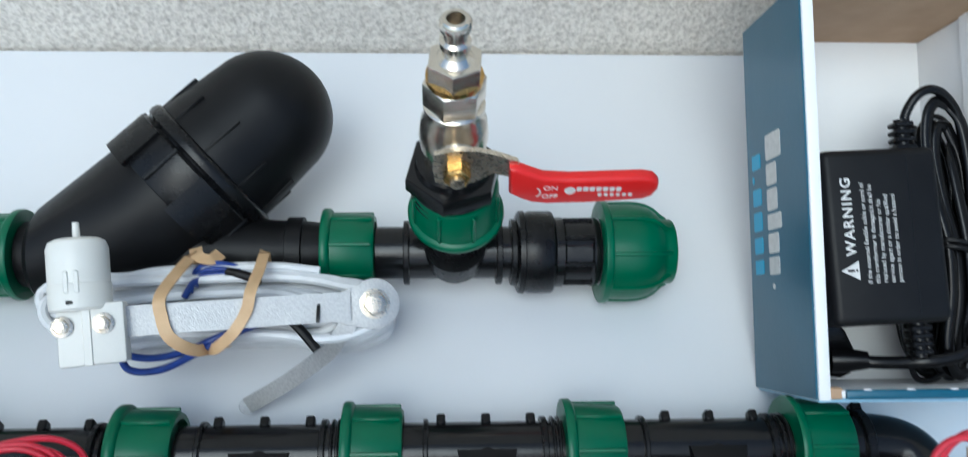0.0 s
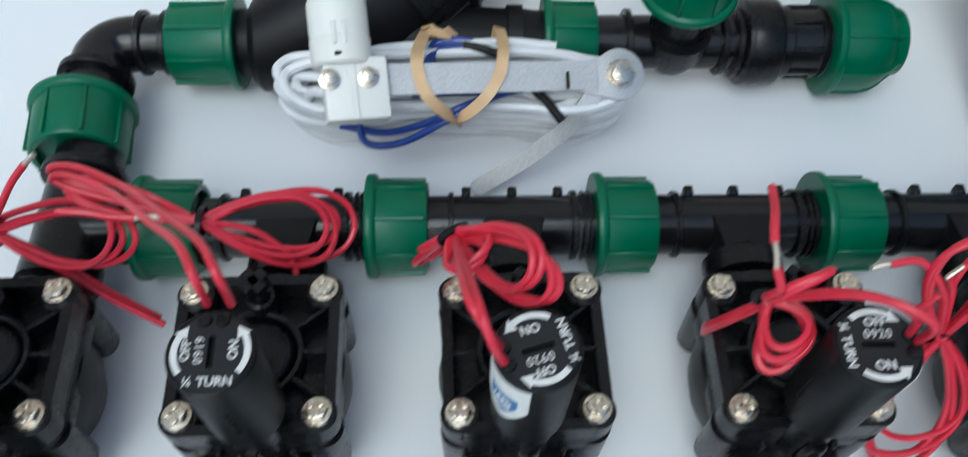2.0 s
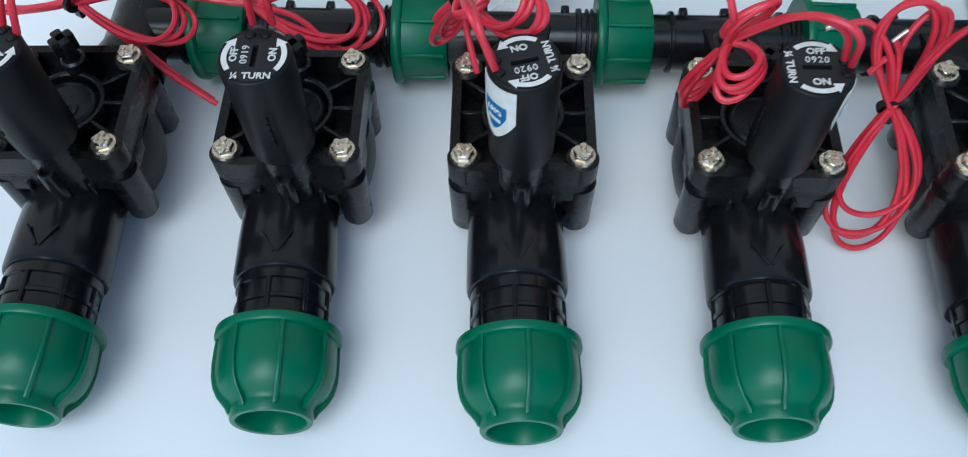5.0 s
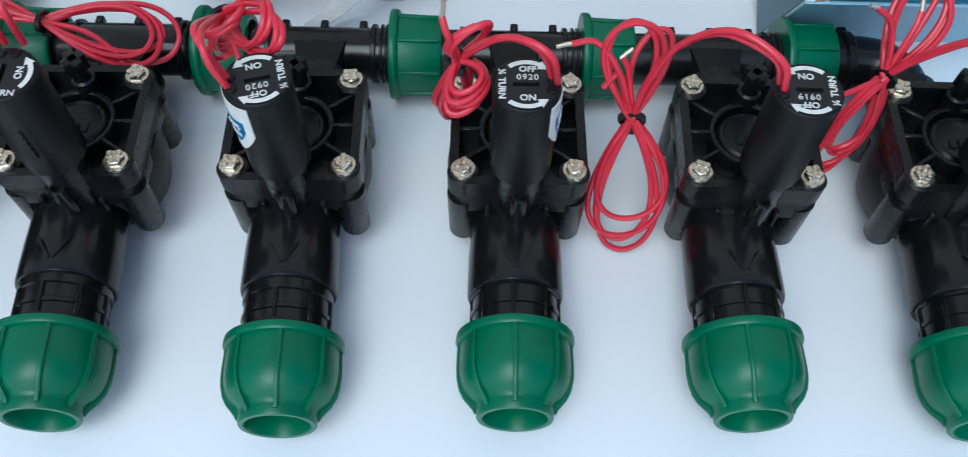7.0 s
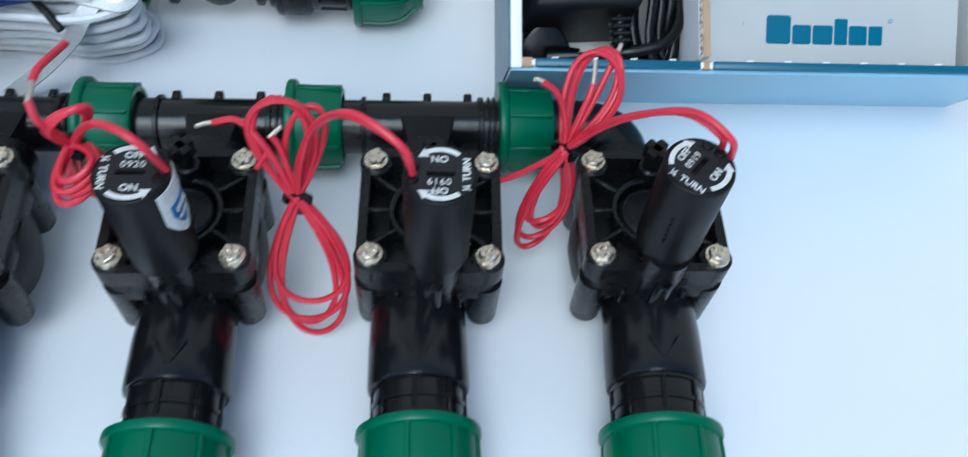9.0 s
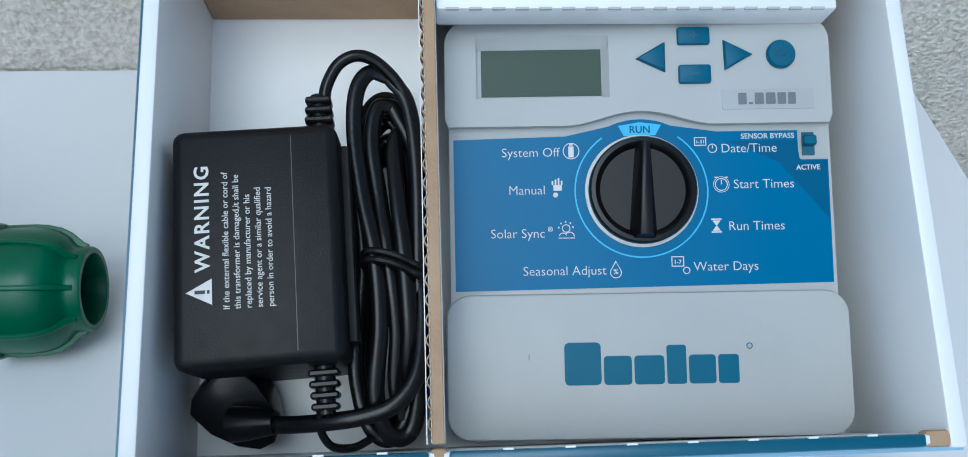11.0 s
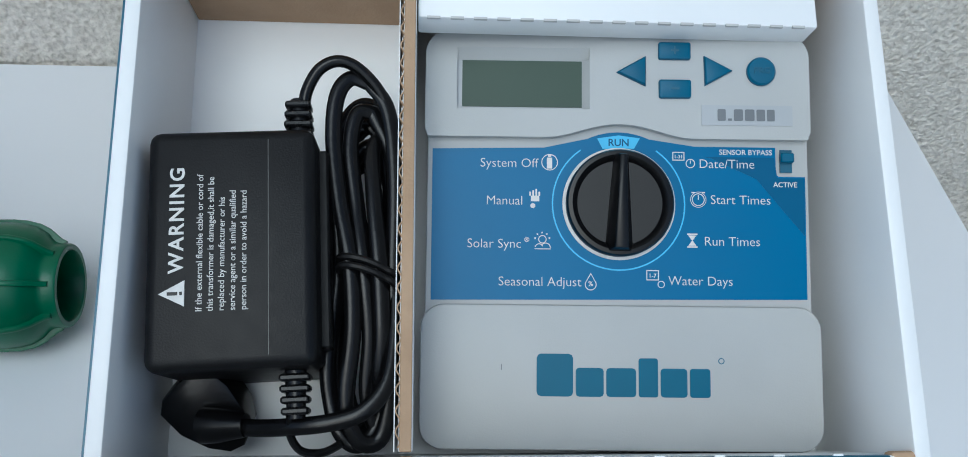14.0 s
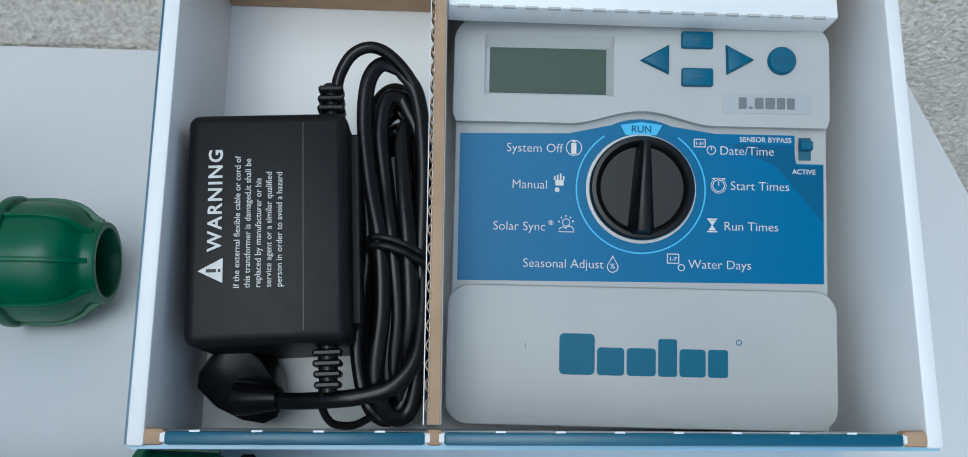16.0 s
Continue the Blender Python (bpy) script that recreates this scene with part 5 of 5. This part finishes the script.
panel = part("panel", prism(panel_pts, 0.0, 0.0004), BLUE_PANEL, ct, "glossy blue front panel with white lettering")
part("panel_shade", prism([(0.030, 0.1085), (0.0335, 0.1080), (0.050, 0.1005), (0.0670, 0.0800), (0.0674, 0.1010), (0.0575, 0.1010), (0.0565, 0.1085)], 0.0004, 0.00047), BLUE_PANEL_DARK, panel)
z1 = 0.00042


def text(s, size, x, y, align="CENTER", mat=WHITE_PRINT, parent=panel, name="print", bold=0.00002, zz=None):
    m = Matrix.Translation((x - X0, y, zz or z1 + 0.00006))
    return part(name, lettering(s, size, m, align, 0.00006, bold), mat, parent)


for s, x, y, al in (("System Off", 0.1383, 0.1053, "RIGHT"), ("Manual", 0.1330, 0.0916, "RIGHT"), ("Solar Sync", 0.1325, 0.0760, "RIGHT"), ("Seasonal Adjust", 0.1540, 0.0625, "RIGHT"),
                    ("Date/Time", 0.1965, 0.1058, "LEFT"), ("Start Times", 0.2005, 0.0927, "LEFT"), ("Run Times", 0.1980, 0.0776, "LEFT"), ("Water Days", 0.1850, 0.0633, "LEFT")):
    text(s, 0.0047, x, y, al, bold=-0.00005)
text("\u00ae", 0.0024, 0.1335, 0.0775, "LEFT")
text("SENSOR BYPASS", 0.0027, 0.2233, 0.1102, "RIGHT")
text("ACTIVE", 0.0026, 0.2278, 0.0985)


def icon(bm):
    part("icon", bm, WHITE_PRINT, panel)


def ring2(x, y, r, w=0.0003):
    return ring_arc(r - w, r, 0, 359.9, z1, z1 + 0.0001, Matrix.Translation((x - X0, y, 0)), 24)


def bar(x0, x1, y0, y1):
    return block(x0 - X0, x1 - X0, y0, y1, z1, z1 + 0.0001)


def frame_icon(x0, x1, y0, y1, w=0.00035):
    return merge(bar(x0, x1, y1 - w, y1), bar(x0, x1, y0, y0 + w), bar(x0, x0 + w, y0, y1), bar(x1 - w, x1, y0, y1))


icon(merge(ring2(0.1425, 0.1058, 0.0030), bar(0.1415, 0.1434, 0.1035, 0.1075), bar(0.1419, 0.1431, 0.1078, 0.1084)))
icon(merge(bar(0.1358, 0.1388, 0.0915, 0.0935), *[bar(0.1352 + 0.0011 * i, 0.1358 + 0.0011 * i, 0.0935, 0.0950 + 0.0005 * (i % 3)) for i in range(4)], lathe([(0, z1), (0.0009, z1), (0.0009, z1 + 0.0001), (0, z1 + 0.0001)], 14, Matrix.Translation((0.1365 - X0, 0.0899, 0)))))
icon(merge(ring2(0.1400, 0.0778, 0.0015), bar(0.1372, 0.1430, 0.0742, 0.0745), ring_arc(0.0012, 0.0015, 20, 170, z1, z1 + 0.0001, Matrix.Translation((0.1388 - X0, 0.0748, 0)), 12), ring_arc(0.0015, 0.0018, 0, 150, z1, z1 + 0.0001, Matrix.Translation((0.1412 - X0, 0.0748, 0)), 12), *[bar(0.1399 + 0.0026 * math.cos(a) - 0.0002, 0.1399 + 0.0026 * math.cos(a) + 0.0003, 0.0778 + 0.0024 * math.sin(a) - 0.0003, 0.0778 + 0.0024 * math.sin(a) + 0.0003) for a in (0.2, 0.9, 1.6, 2.3, 3.0)]))
icon(merge(ring_arc(0.0018, 0.0021, 150, 390, z1, z1 + 0.0001, Matrix.Translation((0.1573 - X0, 0.0618, 0)), 16), prism([(0.1555 - X0, 0.0628), (0.1558 - X0, 0.0628), (0.1575 - X0, 0.0656), (0.1573 - X0, 0.0660)], z1, z1 + 0.0001), prism([(0.1591 - X0, 0.0628), (0.1588 - X0, 0.0628), (0.1573 - X0, 0.0656), (0.1573 - X0, 0.0660)], z1, z1 + 0.0001)))
text("%", 0.0026, 0.1573, 0.0620)
icon(merge(frame_icon(0.1870, 0.1914, 0.1070, 0.1102), ring2(0.1935, 0.1060, 0.0017), bar(0.1934, 0.1937, 0.1060, 0.1071)))
text("1-31", 0.0018, 0.1892, 0.1084)
icon(merge(ring2(0.1962, 0.0928, 0.0023), ring2(0.1962, 0.0928, 0.0029, 0.0002), bar(0.1961, 0.1964, 0.0928, 0.0945), bar(0.1938, 0.1950, 0.0952, 0.0956), bar(0.1975, 0.1987, 0.0952, 0.0956)))
icon(merge(bar(0.1920, 0.1957, 0.0800, 0.0805), bar(0.1920, 0.1957, 0.0754, 0.0759), prism([(0.1924 - X0, 0.0798), (0.1953 - X0, 0.0798), (0.1940 - X0, 0.0780), (0.1937 - X0, 0.0780)], z1, z1 + 0.0001), prism([(0.1924 - X0, 0.0761), (0.1953 - X0, 0.0761), (0.1940 - X0, 0.0779), (0.1937 - X0, 0.0779)], z1, z1 + 0.0001)))
icon(merge(frame_icon(0.1772, 0.1817, 0.0635, 0.0672), ring2(0.1825, 0.0621, 0.0013)))
text("1-7", 0.0021, 0.1794, 0.0651)
run = part("run_tag", prism([(-0.0078, 0.1148), (-0.0058, 0.1110), (0.0056, 0.1112), (0.0078, 0.1150), (0.0, 0.1160)], 0.0004, 0.00048), LIGHT_BLUE, panel)
part("run_print", lettering("RUN", 0.0037, Matrix.Translation((0.0, 0.1132, 0.00052)), bold=0.00006, depth=0.00005), BLUE_PANEL_DARK, run)
part("dial_circle", ring_arc(0.0236, 0.0241, 125, 415, z1, z1 + 0.0001, Matrix.Translation((DX, DY, 0)), 48), LIGHT_BLUE, panel)
dm = Matrix.Translation((DX, DY, 0))
part("dial_ring", lathe([(0.0188, 0.0004), (0.0203, 0.0004), (0.0203, 0.0012), (0.0196, 0.0014), (0.0188, 0.0014)], 64, dm), WHITE_PRINT, ct)
dial = part("dial", lathe([(0.0, 0.0004), (0.0192, 0.0004), (0.0192, 0.0045), (0.0186, 0.0056), (0.0172, 0.0058), (0.0160, 0.0050), (0.0152, 0.0032), (0.0, 0.0030)], 64, dm), DIAL_BLACK, ct, "black rotary dial with raised grip")
gr = block(-0.0038, 0.0038, -0.0178, 0.0178, 0.0028, 0.0105, 0.0008)
for v in gr.verts:
    if v.co.z > 0.006:
        v.co.x *= 0.5
        v.co.y *= 0.94
    v.co.x *= 1.0 - v.co.y * 18
bmesh.ops.transform(gr, matrix=dm @ Matrix.Rotation(radians(-1.5), 4, "Z"), verts=gr.verts)
part("grip", gr, DIAL_BLACK, dial)
for pts in ([(-0.0012, 0.1385), (0.0094, 0.1446), (0.0093, 0.1335)], [(0.0408, 0.1395), (0.0305, 0.1449), (0.0308, 0.1338)]):
    part("arrow_button", prism(pts, 0.0030, 0.0052, bevel=0.0007), BUTTON, ct, "teal rubber arrow button")
for x0, x1, y0, y1, s in ((0.0140, 0.0257, 0.1434, 0.1498, "+"), (0.0141, 0.0257, 0.1291, 0.1359, "-")):
    b = part("button", prism(rounded(x0, x1, y0, y1, 0.0008, 3), 0.0030, 0.0052, bevel=0.0007), BUTTON, ct, "teal rubber rectangular button")
    part("sign", block((x0 + x1) / 2 - 0.0014, (x0 + x1) / 2 + 0.0014, (y0 + y1) / 2 - 0.0003, (y0 + y1) / 2 + 0.0003, 0.0052, 0.0054), TEAL, b)
    if s == "+":
        part("sign", block((x0 + x1) / 2 - 0.0003, (x0 + x1) / 2 + 0.0003, (y0 + y1) / 2 - 0.0014, (y0 + y1) / 2 + 0.0014, 0.0052, 0.00545), TEAL, b)
pb = part("round_button", lathe([(0.0, 0.003), (0.0052, 0.003), (0.0052, 0.0046), (0.0046, 0.0053), (0.0, 0.0054)], 36, Matrix.Translation((0.0512, 0.1394, 0))), BUTTON, ct, "round teal rubber button")
part("prg_print", lettering("PRG", 0.0033, Matrix.Translation((0.0512, 0.1394, 0.0055)), depth=0.0001), TEAL, pb)
lab = part("name_label", block(0.0295, 0.0624, 0.1195, 0.1269, 0.0034, 0.0037), GREY_LABEL, ct, "silver-grey name label")
word_shape(lab, Matrix.Translation((0, 0.1212, 0.0037)), 0.0353, (0.0029, 0.0014, 0.0032, 0.0034, 0.0030, 0.0027), (0.0042, 0.0008, 0.0042, 0.0042, 0.0042, 0.0042), 0.0008, GREY_DARK, "name_block")
sw = part("slide_switch", block(0.0585, 0.0628, 0.1030, 0.1113, 0.0001, 0.0008), TEAL, ct, "blue slide switch")
part("slider", block(0.0582, 0.0631, 0.1064, 0.1100, 0.0008, 0.0030, 0.0005, 1), BUTTON, sw)
word_shape(ct, Matrix.Translation((0, 0.0225, 0.0024)), 0.1380 - X0, (0.0128, 0.0098, 0.0105, 0.0068, 0.0094, 0.0072), (0.0148, 0.0100, 0.0100, 0.0135, 0.0100, 0.0100), 0.0009, LOGO)
part("logo_mark", ring_arc(0.0008, 0.0011, 0, 359.9, 0.0024, 0.0025, Matrix.Translation((0.2030 - X0, 0.0353, 0)), 16), LOGO, ct)
part("scratch", block(-0.0420, -0.0417, 0.0315, 0.0335, 0.0024, 0.00245), GREY_DARK, ct)

# ---- transformer ----
TR = BOX @ Matrix.Translation((0.0371, 0.0710, -0.0075)) @ pose(0, 0, 0, 0, 0, 2.8)
tr = thing("transformer", TR, "black plastic plug-in transformer with white warning text", "transformer")
body = block(-0.0268, 0.0268, -0.0392, 0.0392, -0.060, 0.0)
bmesh.ops.bevel(body, geom=[e for e in body.edges if min(v.co.z for v in e.verts) > -0.01 or abs(e.verts[0].co.z - e.verts[1].co.z) > 0.01], offset=0.0040, segments=4, profile=0.5, affect="EDGES")
for v in body.verts:
    if v.co.z < -0.02:
        v.co.x *= 1.03
        v.co.y *= 1.02
part("body", body, BLACK_MATT, tr)
part("seam", block(0.0117, 0.01195, -0.0352, 0.0352, -0.05, 0.00006), BLACK_GLOSS, tr)
part("side_tab", block(0.0262, 0.0300, -0.0330, 0.0350, -0.058, -0.0130, 0.0008, 1), BLACK_MATT, tr)
R90 = pose(0, 0, 0, 0, 0, 90)


def ttext(s, size, x, y0, bold=0.0, spacing=1.0):
    part("warning_print", lettering(s, size, Matrix.Translation((x, y0, 0.0001)) @ R90, "LEFT", 0.0001, bold, spacing), WHITE_PRINT, tr)


ttext("WARNING", 0.0064, -0.0167, -0.0084, 0.00012, 1.19)
for i, s in enumerate(("If the external flexible cable or cord of", "this transformer is damaged,it shall be", "replaced by manufacturer or his", "service agent or a similar qualified", "person in order to avoid a hazard")):
    ttext(s, 0.00285, -0.0096 + 0.00343 * i, -0.0209, 0.0)
tri = part("warning_triangle", prism([(-0.0141, -0.0190), (-0.0141, -0.0107), (-0.0221, -0.01485)], 0, 0.0002), WHITE_PRINT, tr)
part("mark", block(-0.0194, -0.0162, -0.0154, -0.0143, 0.0002, 0.0003), BLACK, tri)
part("mark", block(-0.0156, -0.0148, -0.0154, -0.0143, 0.0002, 0.0003), BLACK, tri)
for sy, q, rx in ((1, 0.0390, 0.0200), (-1, -0.0395, 0.0180)):
    rel = part("strain_relief", lathe([(0.0, 0.0), (0.0036, 0.0), (0.0030, 0.0155), (0.0, 0.0155)], 20, Matrix.Translation((rx, q, -0.016)) @ pose(0, 0, 0, -90 * sy, 0, 0)), BLACK, tr, "ribbed black strain relief")
    for i in range(4):
        y0, y1 = q + sy * (0.0010 + 0.0036 * i), q + sy * (0.0034 + 0.0036 * i)
        part("rib", block(rx - 0.0050 + 0.0002 * i, rx + 0.0050 - 0.0002 * i, min(y0, y1), max(y0, y1), -0.0202, -0.0115, 0.0007, 1), BLACK, rel)

cord = thing("power_cord", BOX, "coiled flat black mains cord with plug, tied in the middle", "power cord")
FLAT = [(0.0029 * math.cos(a), 0.0017 * math.sin(a)) for a in [2 * math.pi * k / 14 for k in range(14)]]


def flat_cable(pts, closed=False, name="cable"):
    p = [Vector(q) for q in pts]
    line = spline(p + p[:1], 7)[:-1] if closed else spline(p, 8)
    return part(name, sweep(line, FLAT, closed, flat_up=(0.25, 0, 1)), CORD_BLACK, cord)


part("cable", tube([(0.0560, 0.1225, -0.0240), (0.0572, 0.1300, -0.0225), (0.0615, 0.1372, -0.0205), (0.0680, 0.1402, -0.0200), (0.0752, 0.1380, -0.0215), (0.0830, 0.1300, -0.0250), (0.0876, 0.1180, -0.0290)], 0.0022, 8, 12), CORD_BLACK, cord)
flat_cable([(0.0790, 0.1340, -0.0250), (0.0722, 0.1352, -0.0235), (0.0676, 0.1280, -0.0232), (0.0668, 0.1120, -0.0235), (0.0696, 0.0900, -0.0230), (0.0738, 0.0690, -0.0222), (0.0752, 0.0460, -0.0240), (0.0735, 0.0230, -0.0270), (0.0775, 0.0100, -0.0300), (0.0850, 0.0110, -0.0320), (0.0880, 0.0280, -0.0300), (0.0885, 0.0650, -0.0270), (0.0884, 0.1000, -0.0260), (0.0855, 0.1240, -0.0255)], True, "cable_turn")
flat_cable([(0.0800, 0.1250, -0.0290), (0.0745, 0.1230, -0.0275), (0.0726, 0.1100, -0.0270), (0.0752, 0.0900, -0.0265), (0.0782, 0.0690, -0.0245), (0.0808, 0.0450, -0.0270), (0.0800, 0.0260, -0.0310), (0.0835, 0.0140, -0.0340), (0.0880, 0.0250, -0.0350), (0.0895, 0.0650, -0.0330), (0.0880, 0.1050, -0.0310)], True, "cable_turn")
flat_cable([(0.0815, 0.1150, -0.0300), (0.0803, 0.1060, -0.0270), (0.0815, 0.0880, -0.0245), (0.0835, 0.0690, -0.0235), (0.0850, 0.0450, -0.0250), (0.0845, 0.0300, -0.0300), (0.0870, 0.0200, -0.0380), (0.0890, 0.0600, -0.0400), (0.0880, 0.1050, -0.0380)], True, "cable_turn")
rng = random.Random(3)
for k in range(6):
    xl, xr = 0.0650 + 0.0018 * (k % 3), 0.0888 - 0.0012 * (k % 2)
    yl, yt = 0.0085 + 0.0030 * (k % 3), 0.1290 - 0.0060 * (k % 4)
    zz = -0.0330 - 0.0058 * k
    pts = []
    for i in range(18):
        a = 2 * math.pi * i / 18
        c, w = math.cos(a), math.sin(a)
        py = (yl + yt) / 2 + (yt - yl) / 2 * math.copysign(abs(w) ** 0.6, w)
        pinch = 1 - (0.26 if k < 2 else 0.12) * math.exp(-((py - 0.068) / 0.025) ** 2)
        pts.append((0.0815 + ((xl + xr) / 2 - 0.0815 + (xr - xl) / 2 * c) * pinch, py, zz + rng.uniform(-0.0008, 0.0008)))
    flat_cable(pts, True, "cable_turn")
flat_cable([(0.0340, 0.0150, -0.0375), (0.0440, 0.0142, -0.0335), (0.0580, 0.0146, -0.0250), (0.0700, 0.0160, -0.0230), (0.0800, 0.0195, -0.0225), (0.0872, 0.0290, -0.0235), (0.0895, 0.0460, -0.0260), (0.0890, 0.0700, -0.0290)])
for dy, dz in ((0.0, 0.0), (-0.0030, 0.0004)):
    part("cable_tie", tube([(0.0690, 0.0705 + dy, -0.048), (0.0700, 0.0702 + dy, -0.0240), (0.0735, 0.0700 + dy, -0.0196 + dz), (0.0790, 0.0688 + dy, -0.0192 + dz), (0.0850, 0.0664 + dy, -0.0205), (0.0893, 0.0640 + dy, -0.0245), (0.0893, 0.0630 + dy, -0.048)], 0.0013, 6, 8), BLACK_MATT, cord)
part("thin_lead", tube([(0.0556, 0.0180, -0.0250), (0.0555, 0.0120, -0.0270), (0.0590, 0.0068, -0.0290), (0.0660, 0.0062, -0.0300), (0.0720, 0.0090, -0.0310)], 0.0014), CORD_BLACK, cord)
PL = Matrix.Translation((0.0285, 0.0160, -0.0470)) @ pose(0, 0, 0, 14, 16, -40)
pg = part("plug", prism([(-0.020, 0.008), (-0.017, 0.0125), (-0.007, 0.0125), (0.003, 0.0095), (0.0095, 0.0050), (0.0115, 0.0), (0.0095, -0.0050), (0.003, -0.0090), (-0.007, -0.0115), (-0.017, -0.0105), (-0.020, -0.006)], -0.016, 0.002, PL, 0.0014), CORD_BLACK, cord, "black moulded mains plug")
part("cuff", lathe([(0.0, -0.006), (0.0062, -0.006), (0.0058, 0.0), (0.0040, 0.010), (0.0, 0.010)], 20, Matrix.Translation((0.0300, 0.0152, -0.0390)) @ pose(0, 0, 0, 0, -18, 0) @ ALONG_X), CORD_BLACK, pg)
